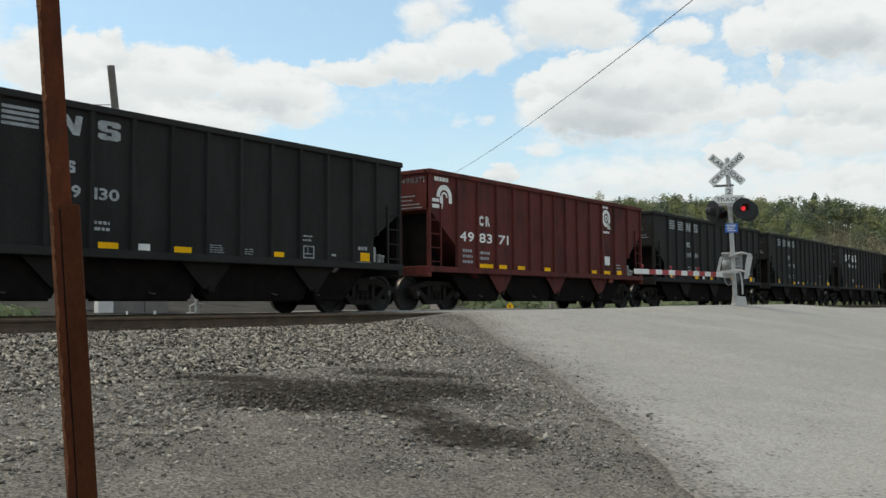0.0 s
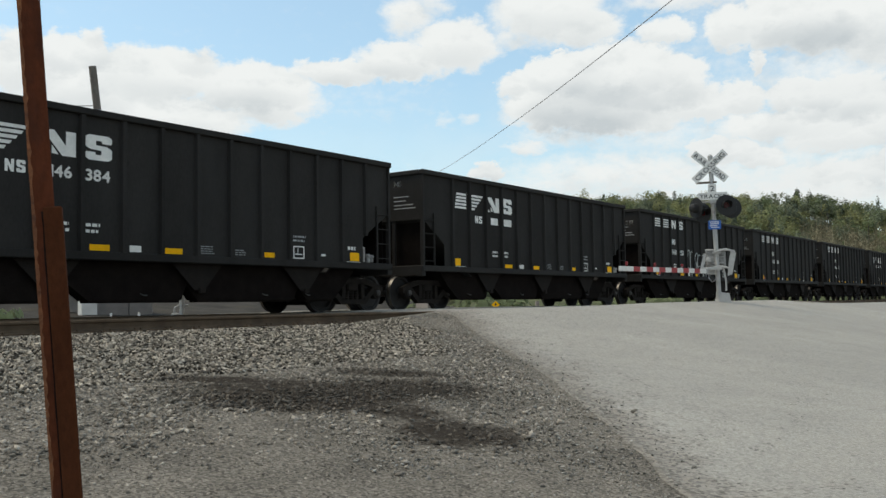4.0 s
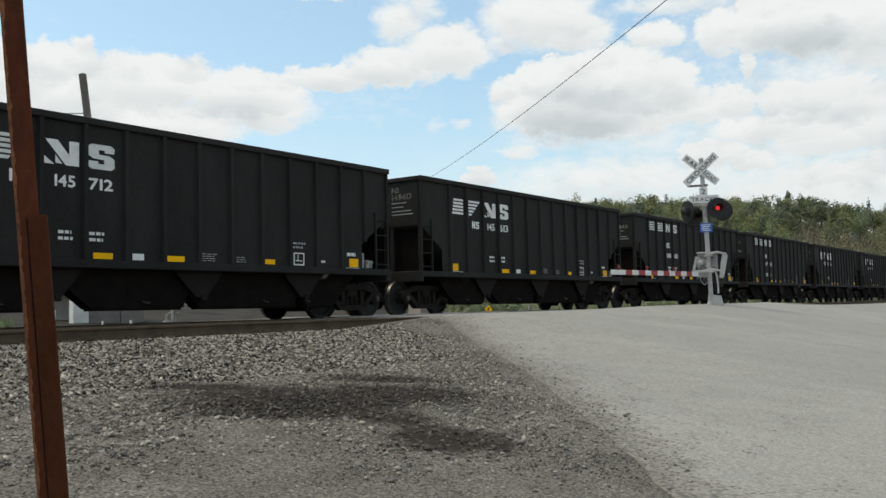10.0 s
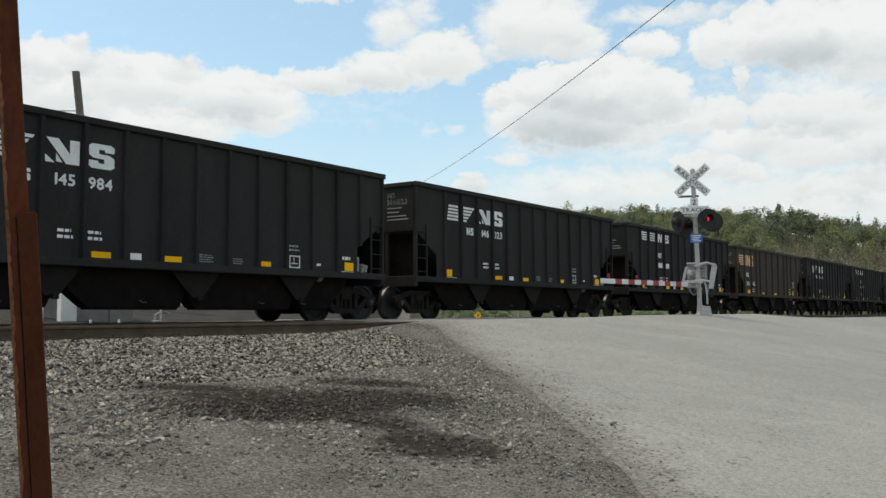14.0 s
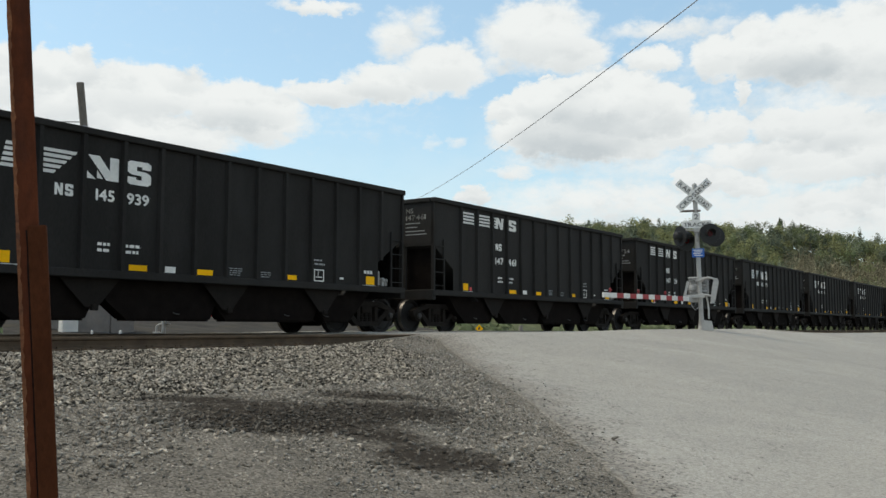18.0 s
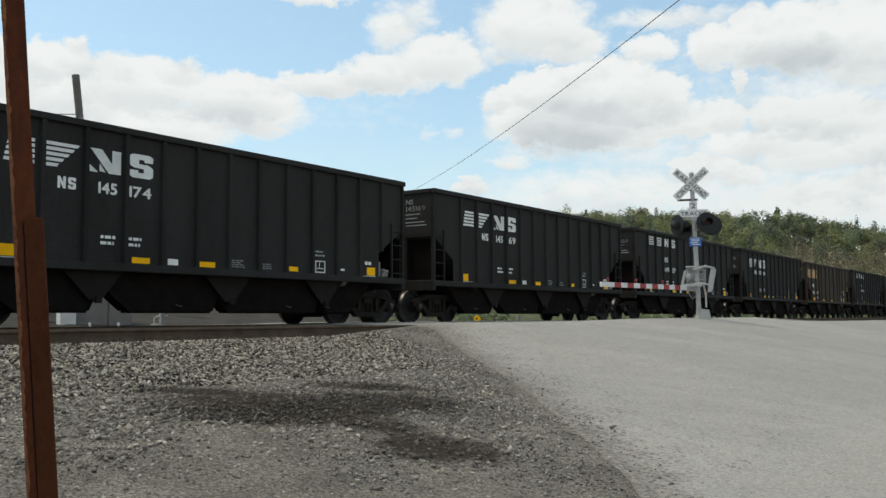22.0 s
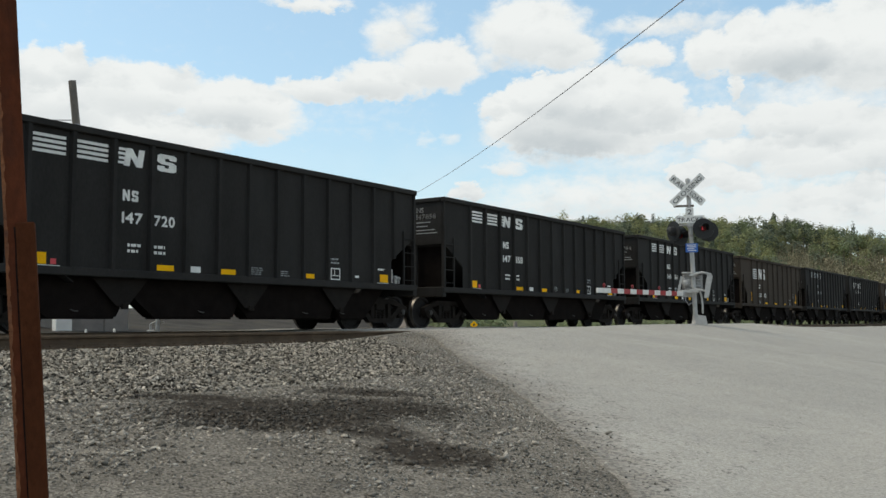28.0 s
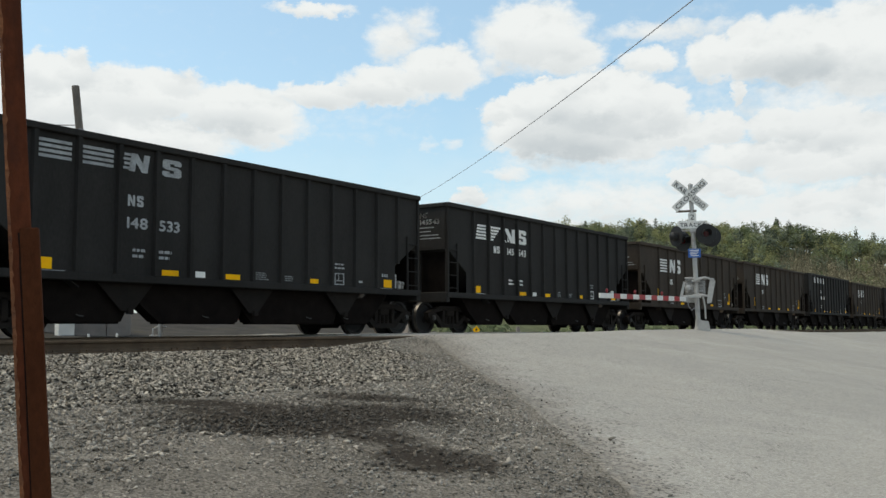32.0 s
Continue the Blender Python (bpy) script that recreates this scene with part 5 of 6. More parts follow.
def rounded_plate(m, x0, x1, z0, z1, y0, y1, r=0.03):
    pts = []
    for cx, cz, a0 in ((x1 - r, z0 + r, -90), (x1 - r, z1 - r, 0), (x0 + r, z1 - r, 90), (x0 + r, z0 + r, 180)):
        pts += [(cx + r * math.cos(radians(a0 + k * 30)), cz + r * math.sin(radians(a0 + k * 30))) for k in range(4)]
    return m.prism(pts, y0, y1)


def build_signal():
    az = math.degrees(math.atan2(9.26, 26.5))
    at = pose(26.5, 9.26, 0.08, 0, 0, az - 90)
    sig = new("crossing_signal", None)
    sig.matrix_basis = at
    tagged(sig, "aluminium-painted railroad crossing signal mast leaning slightly", "crossing signal")
    lean = -0.03
    U = lambda v: lean * v
    part("mast", Mesh().tube([(U(-0.1), 0, -0.1), (U(1.6), 0, 1.6), (U(3.2), 0, 3.2), (U(4.25), 0, 4.25)], 0.066, 16), M_SILVER, sig, smooth=True)
    part("mast_cap", Mesh().lathe([(4.24, 0.075), (4.29, 0.07), (4.33, 0.02)], (U(4.25), 0, 0), "z", 16), M_SILVER, sig)
    # base casting and junction box
    b = Mesh().cbox(-0.13, 0.13, -0.13, 0.13, -0.1, 0.05, 0.02)
    b.lathe([(0.04, 0.13), (0.12, 0.1), (0.3, 0.085)], (0, 0, 0), "z", 16)
    part("mast_base", b, M_SILVER, sig)
    j = Mesh().prism([(-0.02, -0.02), (0.33, -0.02), (0.28, 0.26), (0.03, 0.29)], -0.26, -0.07)
    part("junction_box", j, M_SILVER, sig)
    part("conduit", Mesh().tube([(0.2, -0.14, 0.33), (0.2, -0.13, 0.6), (0.17, -0.12, 0.85), (0.12, -0.1, 1.05)], 0.026, 8), M_SILVER, sig)
    # crossbuck: two blades and their lettering
    cu, cv = U(3.96) - 0.03, 3.96
    for ang, word, dy in ((-41.5, "RAILROAD", -0.1), (42.5, "CROSSING", -0.125)):
        m = rounded_plate(Mesh(), -0.61, 0.61, -0.112, 0.112, -0.006, 0.006, 0.02)
        blade = part("crossbuck_blade", m, M_SIGN, sig, m=pose(cu, dy, cv, 0, -ang, 0))
        t = Mesh()
        if word == "RAILROAD":
            letters("RAIL", -0.54, -0.1, -0.068, 0.068, -0.0085, t, bold=0.0015)
            letters("ROAD", 0.1, 0.54, -0.068, 0.068, -0.0085, t, bold=0.0015)
        else:
            letters(word, -0.54, 0.54, -0.068, 0.068, -0.0085, t, bold=0.0015)
        tagged(part("lettering", t, M_INK, blade), kind="stuff")
    part("crossbuck_clamp", Mesh().cbox(cu - 0.06, cu + 0.12, -0.1, 0.08, 3.78, 3.86, 0.01).cbox(U(3.5) - 0.45, U(3.5) + 0.14, -0.06, 0.02, 3.47, 3.53, 0.012), M_POLE, sig)
    u2 = U(3.3)
    s2 = part("track_count_sign", rounded_plate(Mesh(), u2 - 0.115, u2 + 0.115, 3.2, 3.44, -0.088, -0.078, 0.02), M_SIGN, sig)
    tagged(part("lettering", letters("2", u2 - 0.06, u2 + 0.06, 3.24, 3.4, -0.0905, bold=0.0015), M_INK, s2), kind="stuff")
    s3 = part("tracks_sign", rounded_plate(Mesh(), u2 - 0.4, u2 + 0.42, 2.98, 3.2, -0.088, -0.078, 0.02), M_SIGN, sig)
    tagged(part("lettering", letters("TRACKS", u2 - 0.35, u2 + 0.37, 3.03, 3.15, -0.0905, bold=0.0015), M_INK, s3), kind="stuff")
    # cross-arm and lamp units
    a = Mesh().tube([(U(2.93) - 0.5, 0.02, 2.93), (U(2.93) + 0.5, 0.02, 2.93)], 0.03, 10)
    a.cbox(U(2.93) - 0.09, U(2.93) + 0.09, -0.09, 0.09, 2.86, 3.0, 0.015)
    part("cross_arm", a, M_SILVER, sig)
    for u, v, turn, y in ((0.28, 2.80, 12, -0.16), (0.42, 2.76, 196, 0.28), (-0.57, 2.76, 128, -0.05), (-0.39, 2.64, 40, 0.26)):
        LAMPS.append(flasher(sig, u, v, turn, y))
    glow = Mesh().lathe([(-0.026, 0.001), (-0.026, 0.046), (-0.022, 0.056), (-0.016, 0.063)], (0, 0, 0), "y", 18)
    globe = part("lamp_globe", glow, M_LIT, LAMPS[0], "glowing red lamp behind the lens")
    LAMPS.append(globe)
    bs = part("emergency_sign", rounded_plate(Mesh(), U(2.25) - 0.17, U(2.25) + 0.18, 2.12, 2.38, -0.085, -0.075, 0.015), M_BLUE, sig)
    t = Mesh()
    for i, (q0, q1) in enumerate(((-0.13, 0.13), (-0.11, 0.12), (-0.13, 0.08), (-0.1, 0.13))):
        t.quad(U(2.25) + q0, U(2.25) + q1, 2.32 - i * 0.052, 2.345 - i * 0.052, -0.0875)
    tagged(part("lettering", t, M_SIGN, bs), kind="stuff")
    # gate mechanism, brackets, counterweights
    mech = Mesh().cbox(-0.36, 0.22, 0.05, 0.4, 1.0, 1.5, 0.05)
    mech.lathe([(-0.0, 0.11), (-0.05, 0.1), (-0.07, 0.04)], (-0.2, 0.05, 1.22), "y", 18)
    mech.lathe([(-0.0, 0.05), (-0.06, 0.04)], (-0.08, 0.05, 1.38), "y", 12)
    mech.cbox(-0.3, 0.02, 0.02, 0.1, 1.44, 1.5, 0.012)
    part("gate_mechanism", mech, M_MECH, sig, "weathered grey gate motor housing")
    part("mechanism_cover", Mesh().cbox(-0.33, 0.16, 0.0, 0.04, 1.12, 1.16, 0.008).cbox(-0.33, 0.16, 0.0, 0.04, 1.3, 1.33, 0.008).cbox(-0.36, 0.26, -0.02, 0.44, 1.5, 1.55, 0.015), M_SILVER, sig)
    part("crank_disc", Mesh().lathe([(0.05, 0.02), (0.045, 0.075), (0.0, 0.08), (-0.02, 0.03)], (-0.27, -0.05, 1.24), "y", 18), M_SILVER, sig)
    for v in (1.02, 1.44):
        part("mast_clamp", Mesh().cbox(U(v) - 0.12, U(v) + 0.12, -0.12, 0.14, v - 0.03, v + 0.03, 0.012), M_SILVER, sig)
    for s, y in ((-1, -0.24), (1, 0.46)):
        c = Mesh().prism([(0.25, 0.78), (0.38, 0.8), (0.42, 1.0), (0.5, 1.4), (0.45, 1.5), (0.36, 1.5), (0.3, 1.2)], y - 0.03, y + 0.03)
        part("counterweight", c, M_SILVER, sig)
    part("counterweight_arm", Mesh().tube([(-0.02, -0.19, 1.46), (0.2, -0.21, 1.53), (0.4, -0.22, 1.47)], 0.03, 8), M_SILVER, sig)
    part("counterweight_arm", Mesh().tube([(0.0, -0.19, 1.04), (0.3, -0.22, 0.98)], 0.03, 8), M_SILVER, sig)
    for u, v in ((-0.3, 1.1), (-0.3, 1.36), (-0.02, 1.1), (-0.02, 1.4)):
        part("bolt", Mesh().lathe([(0.05, 0.022), (0.01, 0.022), (0.0, 0.012)], (u, 0, v), "y", 8), M_SILVER, sig)
    part("gate_bracket", Mesh().prism([(-0.5, 1.0), (-0.42, 1.0), (-0.33, 1.4), (-0.4, 1.42)], -0.24, -0.2).cbox(-0.5, 0.1, -0.24, -0.2, 0.93, 1.02, 0.012), M_SILVER, sig)
    part("gate_cable", Mesh().tube([(-0.3, -0.2, 0.92), (-0.27, -0.21, 0.7), (-0.18, -0.2, 0.58), (-0.08, -0.17, 0.66), (0, -0.12, 0.86)], 0.012, 6), M_CABLE, sig)
    # the lowered arm across the road
    gate = new("crossing_gate_arm", None)
    root, tip = Vector((26.36, 9.47, 0.98)), Vector((21.6, 10.1, 0.985))
    d = tip - root
    gate.matrix_basis = pose(*root, 0, 0, math.degrees(math.atan2(d.y, d.x)))
    tagged(gate, "lowered red and white striped crossing gate arm", "gate arm")
    n, L0 = 13, d.length
    bands = [0.0, 0.62] + [0.62 + (L0 - 0.62) * (i + 1) / n for i in range(n)]
    for i, (x0, x1) in enumerate(zip(bands, bands[1:])):
        redb = i % 2 == 1 and i < n
        part("arm_band", Mesh().cbox(x0, x1 - 0.002, -0.025, 0.025, -0.066 + 0.004 * x0 / L0, 0.066 - 0.004 * x0 / L0, 0.006), M_GATERED if redb else M_GATEWHITE, gate)
    for x in (L0 - 0.35, L0 - 1.75, L0 - 3.2):
        l = Mesh().lathe([(0.06, 0.02), (0.1, 0.02), (0.115, 0.036), (0.16, 0.036), (0.185, 0.015)], (x, 0, 0), "z", 12)
        part("arm_lamp", l, M_ARMLAMP, gate, "small red lamp on the arm")
    part("arm_socket", Mesh().cbox(-0.3, 0.25, -0.04, 0.04, -0.09, 0.09, 0.015), M_SILVER, gate)


# ---- near post ----
def build_post():
    """A leaning rusty post of two lapped steel sections."""
    top, low = Vector(POST_TOP), Vector(POST_LOW)
    up = (top - low).normalized()
    side = Vector((0.82, -0.57, 0)).normalized()
    side = (side - up * side.dot(up)).normalized()
    back = up.cross(side)
    rot = Matrix((side, back, up)).transposed().to_4x4()
    m = Matrix.Translation(low) @ rot
    H = (top - low).length
    post = new("rusty_post", None)
    post.matrix_basis = m
    tagged(post, "leaning rust-brown steel post of two lapped sections", "post")
    w = 0.0345
    main = Mesh().cbox(-w, w, -0.006, 0.006, -0.9, H + 0.6, 0.003)
    main.cbox(-w, -w + 0.012, 0.006, 0.06, -0.9, H + 0.6, 0.003)
    part("angle_iron", main, M_RUST, post)
    # jagged flakes along the exposed edge
    x = Mesh()
    rnd = random.Random(5)
    zs = [-0.9 + 0.02 * i for i in range(int((H + 1.5) / 0.02))]
    ws = [0.008 + 0.006 * noise.noise(Vector((z * 9, 0, 0))) + rnd.uniform(-0.003, 0.003) for z in zs]
    for i in range(len(zs) - 1):
        x.add([(-w - 0.002 - 0.3 * max(ws[i] - 0.008, 0), -0.0075, zs[i]), (-w + ws[i], -0.0072, zs[i]), (-w + ws[i + 1], -0.0072, zs[i + 1]), (-w - 0.002 - 0.3 * max(ws[i + 1] - 0.008, 0), -0.0075, zs[i + 1])], [(0, 1, 2, 3)])
    part("flaking_edge", x, M_RUSTEDGE, post)
    s = Mesh().cbox(-0.001, 0.0575, -0.022, -0.008, -0.9, SPLICE_Z, 0.004)
    s.cbox(0.0455, 0.0575, -0.008, 0.04, -0.9, SPLICE_Z, 0.003)
    part("lapped_section", s, M_RUSTDARK, post)
    # dark strip beside the lap: seam dirt, with the gap's shadow painted in
    seam = Mesh()
    zs = [-0.9 + 0.02 * i for i in range(int((SPLICE_Z + 0.9) / 0.02) + 1)]
    ws = [0.0035 + 0.004 * abs(noise.noise(Vector((z * 6, 4, 0)))) + 0.006 * max(0, noise.noise(Vector((z * 2.3, 9, 0)))) for z in zs]
    for i in range(len(zs) - 1):
        seam.add([(-0.002 - ws[i], -0.0085, zs[i]), (-0.0005, -0.0085, zs[i]), (-0.0005, -0.0085, zs[i + 1]), (-0.002 - ws[i + 1], -0.0085, zs[i + 1])], [(0, 1, 2, 3)])
    part("open_seam", seam, M_SEAM, post, "dark strip for the dirt and shadow in the gap between the sections")


POST_TOP, POST_LOW, SPLICE_Z = (1.674, 2.923, 1.228), (1.804, 2.901, -0.431), 0.914


# ---- beyond the tracks ----
def sag(a, b, drop, n=24):
    a, b = Vector(a), Vector(b)
    return [a.lerp(b, i / n) - Vector((0, 0, drop * 4 * (i / n) * (1 - i / n))) for i in range(n + 1)]


CABLE_L = sag((13.066, 33.059, 7.795), (19.952, 30.141, 7.677), 0.25)
CABLE_R = sag((19.953, 30.142, 7.656), (30.847, 35.636, 7.029), 0.3)
WIRE_A, WIRE_B = Vector((48.248, 34.861, 8.805)), Vector((20.951, 7.408, 7.802))
WIRE = [WIRE_A.lerp(WIRE_B, k / 20) - Vector((0, 0, 1.05 * k / 20 * (1 - k / 20))) for k in range(-3, 31)]


def build_background():
    pole = new("utility_pole", None)
    pole.matrix_basis = pose(20.7, 29.5, -0.4)
    tagged(pole, "weathered grey wooden utility pole leaning", "utility pole")
    part("pole_shaft", Mesh().tube([(0, 0, -0.3), (-0.43, 0.3, 4.6), (-0.89, 0.61, 9.51)], 0.135, 14), M_POLE, pole)
    part("pole_collar", Mesh().tube([(-0.72, 0.49, 7.7), (-0.74, 0.505, 7.9)], 0.15, 14), M_CABLE, pole)
    tagged(part("overhead_cable", Mesh().tube(CABLE_L, 0.018, 6), M_CABLE), "thin black service cable running to a wooden pole", "cable")
    tagged(part("overhead_cable", Mesh().tube(CABLE_R, 0.018, 6), M_CABLE), "thin black service cable drooping from a wooden pole", "cable")
    wire = Mesh().tube(WIRE, 0.0145, 6)
    tagged(part("overhead_wire", wire, M_CABLE), "long thin overhead wire across the sky", "cable")
    # low grey equipment house with a pale door, beyond the tracks
    hs = new("equipment_house", None)
    Y = 29.0
    xd0, xd1, xm, x1 = 18.7, 19.31, 20.62, 21.64
    tagged(hs, "low grey concrete equipment house with a pale door", "equipment house")
    part("wall", Mesh().cbox(xd1 + 0.01, xm, Y, Y + 2.4, -0.5, 1.0, 0.015), M_CONCRETE, hs)
    part("wall", Mesh().cbox(xm + 0.02, x1, Y - 0.04, Y + 2.4, -0.5, 1.0, 0.015), M_CONCRETE, hs)
    part("door", Mesh().cbox(xd0, xd1, Y - 0.05, Y + 0.2, -0.5, 1.0, 0.012), M_PALE, hs)
    part("roof", Mesh().cbox(xd0 - 0.05, xd1 + 0.15, Y - 0.08, Y + 2.5, 1.03, 1.09, 0.01).cbox(xd1 + 0.152, x1 + 0.05, Y - 0.08, Y + 2.5, 1.01, 1.07, 0.01), M_PALE, hs)
    for k, (azd, h, r) in enumerate(((58.17, 0.42, 0.06), (55.55, 0.04, 0.035), (54.0, 0.04, 0.04))):
        x = 26.0 / math.tan(radians(azd))
        b = tagged(part("marker_post", Mesh().lathe([(-0.5, r), (h - 0.03, r), (h, r * 0.7)], (x, 26.0, 0), "z", 10), M_PALE), "short white marker post", "marker post", group="marker posts")
    # base of the gate on the far side of the crossing
    fg = new("far_crossing_gate", None)
    fg.matrix_basis = pose(17.73, 22.37, -0.35, 0, 0, -38)
    tagged(fg, "aluminium-painted crossing gate mechanism beyond the train", "crossing gate")
    part("mast", Mesh().tube([(0, 0, -0.1), (0, 0, 2.2)], 0.066, 14), M_SILVER, fg)
    part("gate_mechanism", Mesh().cbox(-0.05, 0.5, -0.4, 0.0, 0.86, 1.4, 0.06), M_SILVER, fg)
    part("junction_box", Mesh().cbox(-0.3, -0.08, -0.12, 0.12, -0.1, 0.36, 0.02), M_SILVER, fg)
    part("bracket", Mesh().tube([(-0.2, 0, 0.1), (-0.2, 0, 0.52), (-0.1, 0, 0.58), (0.18, 0, 0.58)], 0.03, 8), M_SILVER, fg)
    # its arm, lowered across the far lane
    fa = new("crossing_gate_arm", None)
    fa.matrix_basis = pose(17.95, 22.2, 0.52, 0, 0, -4)
    tagged(fa, "red and white striped gate arm lowered beyond the train", "gate arm")
    for i in range(12):
        part("arm_band", Mesh().cbox(0.42 * i, 0.42 * i + 0.418, -0.025, 0.025, -0.06, 0.06, 0.006), M_GATERED if i % 2 else M_GATEWHITE, fa)
    for x in (1.95, 3.4, 4.8):
        part("arm_lamp", Mesh().lathe([(0.05, 0.02), (0.1, 0.02), (0.115, 0.036), (0.16, 0.036), (0.185, 0.015)], (x, 0, 0), "z", 12), M_ARMLAMP, fa, "small red lamp on the arm")
    # warning sign down the far road
    az = radians(32.6)
    ws = new("warning_sign", None)
    ws.matrix_basis = pose(62 * math.cos(az), 62 * math.sin(az), 0, 0, 0, math.degrees(az) - 90)
    tagged(ws, "yellow diamond warning sign on a thin post", "road sign")
    part("post", Mesh().cbox(-0.02, 0.02, 0.01, 0.05, -1.6, 0.3, 0.005), M_SILVER, ws)
    part("diamond", Mesh().prism([(-0.27, 0.08), (0, -0.19), (0.27, 0.08), (0, 0.35)], -0.01, 0.008), M_YELLOW, ws)
    part("symbol", Mesh().prism([(-0.06, 0.0), (0.02, 0.0), (0.02, 0.08), (0.09, 0.08), (0, 0.2), (-0.09, 0.08), (-0.06, 0.08)], -0.0135, -0.0105), M_INK, ws)
    bar = new("concrete_barrier", Mesh().prism([(-0.3, -0.6), (0.3, -0.6), (0.26, -0.35), (0.12, -0.1), (0.09, 0.5), (-0.09, 0.5), (-0.12, -0.1), (-0.26, -0.35)], 0, 2.6).data("concrete_barrier", M_CONCRETE))
    bar.matrix_basis = pose(35.2, 26.2, 0, 0, 0, -40)
    tagged(bar, "pale concrete road barrier beyond the crossing", "barrier")
    b2 = new("concrete_barrier", bar.data)
    b2.matrix_basis = pose(58.0, 33.5, -0.2, 0, 0, -58)
    tagged(b2, "grey concrete road barrier beyond the crossing", "barrier")


def build_bank():
    """A dark gravel bank beyond the far track, with a worn crest."""
    mat = material("dark_bank_gravel", (0.062, 0.057, 0.051), 1.0, vary=0.35, scale=0.7, grain=14, bump=0.5, spec=0.02, stain=((0.085, 0.075, 0.055), 0.9, 0.52, 0.7))
    v, f = [], []
    xs = [-20 + 1.0 * i for i in range(96)]
    for x in xs:
        n = 0.14 * noise.noise(Vector((x * 0.5, 0, 0))) + 0.06 * noise.noise(Vector((x * 1.7, 4, 0)))
        for y, z in ((24.0, -0.6), (26.5, -0.28), (31.6, 0.1), (36, 0.62), (41, 0.95), (46, 1.05), (60, 1.0)):
            h = 1 - sstep(1.2 * y, 1.32 * y, x)
            v.append((x, y, (z + n + 0.7) * h - 0.7 + 0.05))
    f = [(i * 7 + j, (i + 1) * 7 + j, (i + 1) * 7 + j + 1, i * 7 + j + 1) for i in range(len(xs) - 1) for j in range(6)]
    tagged(part("embankment", Mesh().add(v, f), mat), "dark grey gravel bank beyond the far track", "embankment", kind="structure")


# ---- trees and hill ----
def leaf_cloud(rng, centre, radii, count, size):
    """Small bent leaf clumps on and in an uneven crown: arrays of vertices and quads."""
    c = np.array(centre)
    d = rng.normal(size=(count, 3))
    d /= np.linalg.norm(d, axis=1)[:, None]
    r = rng.uniform(0.45, 1.0, count) ** 0.6
    lob = 1 + 0.28 * np.sin(d[:, 0] * 5 + rng.uniform(0, 6)) * np.cos(d[:, 2] * 4 + rng.uniform(0, 6))
    p = c + d * (r * lob)[:, None] * np.array(radii)
    # the blades face outwards, so that a crown is lit on its top and dark below
    a, b = rng.normal(size=(count, 3)), rng.normal(size=(count, 3))
    out = 0.8 * d + (0, 0, 0.5) + 0.22 * rng.normal(size=(count, 3))
    out /= np.linalg.norm(out, axis=1)[:, None]
    a -= out * (a * out).sum(1)[:, None]
    a /= np.linalg.norm(a, axis=1)[:, None]
    b -= out * (b * out).sum(1)[:, None]
    b -= a * (a * b).sum(1)[:, None]
    b /= np.linalg.norm(b, axis=1)[:, None]
    s = rng.uniform(0.6, 1.4, count)[:, None] * size
    n = np.cross(a, b)
    v = np.stack([p - a * s - b * s * 0.7, p + a * s * 0.8 - b * s, p + a * s + b * s * 0.8 + n * s * 0.4, p - a * s * 0.7 + b * s], 1)
    return v.reshape(-1, 3)


def quads(name, V, mat):
    n = len(V) // 4
    me = bpy.data.meshes.new(name)
    me.vertices.add(len(V))
    me.vertices.foreach_set("co", V.astype(np.float32).ravel())
    me.loops.add(n * 4)
    me.loops.foreach_set("vertex_index", np.arange(n * 4, dtype=np.int32))
    me.polygons.add(n)
    me.polygons.foreach_set("loop_start", np.arange(0, n * 4, 4, dtype=np.int32))
    me.polygons.foreach_set("loop_total", np.full(n, 4, np.int32))
    me.update(calc_edges=True)
    me.materials.append(mat)
    return me


RIDGE = ([-30, 0, 5, 10, 10.8, 11.8, 12.6, 13.6, 14.5, 16, 18, 20, 22, 24, 26, 28, 30, 33, 37, 60], [1.5, 2.4, 3.2, 4.15, 4.3, 4.55, 4.65, 4.9, 4.95, 5.0, 5.1, 5.2, 5.35, 5.3, 5.4, 5.45, 5.1, 3.4, 1.5, 0.8])
NEAR_R, RIDGE_R = 150.0, 330.0


def hill_z(az, r):
    top = RIDGE_R * math.tan(radians(float(np.interp(az, *RIDGE)))) - 3.2
    k = sstep(NEAR_R, RIDGE_R, r) if r < RIDGE_R else 1 - 0.5 * sstep(RIDGE_R, 600, r)
    return -1.4 + (top + 1.4) * (0.25 * k + 0.75 * k ** 1.3)


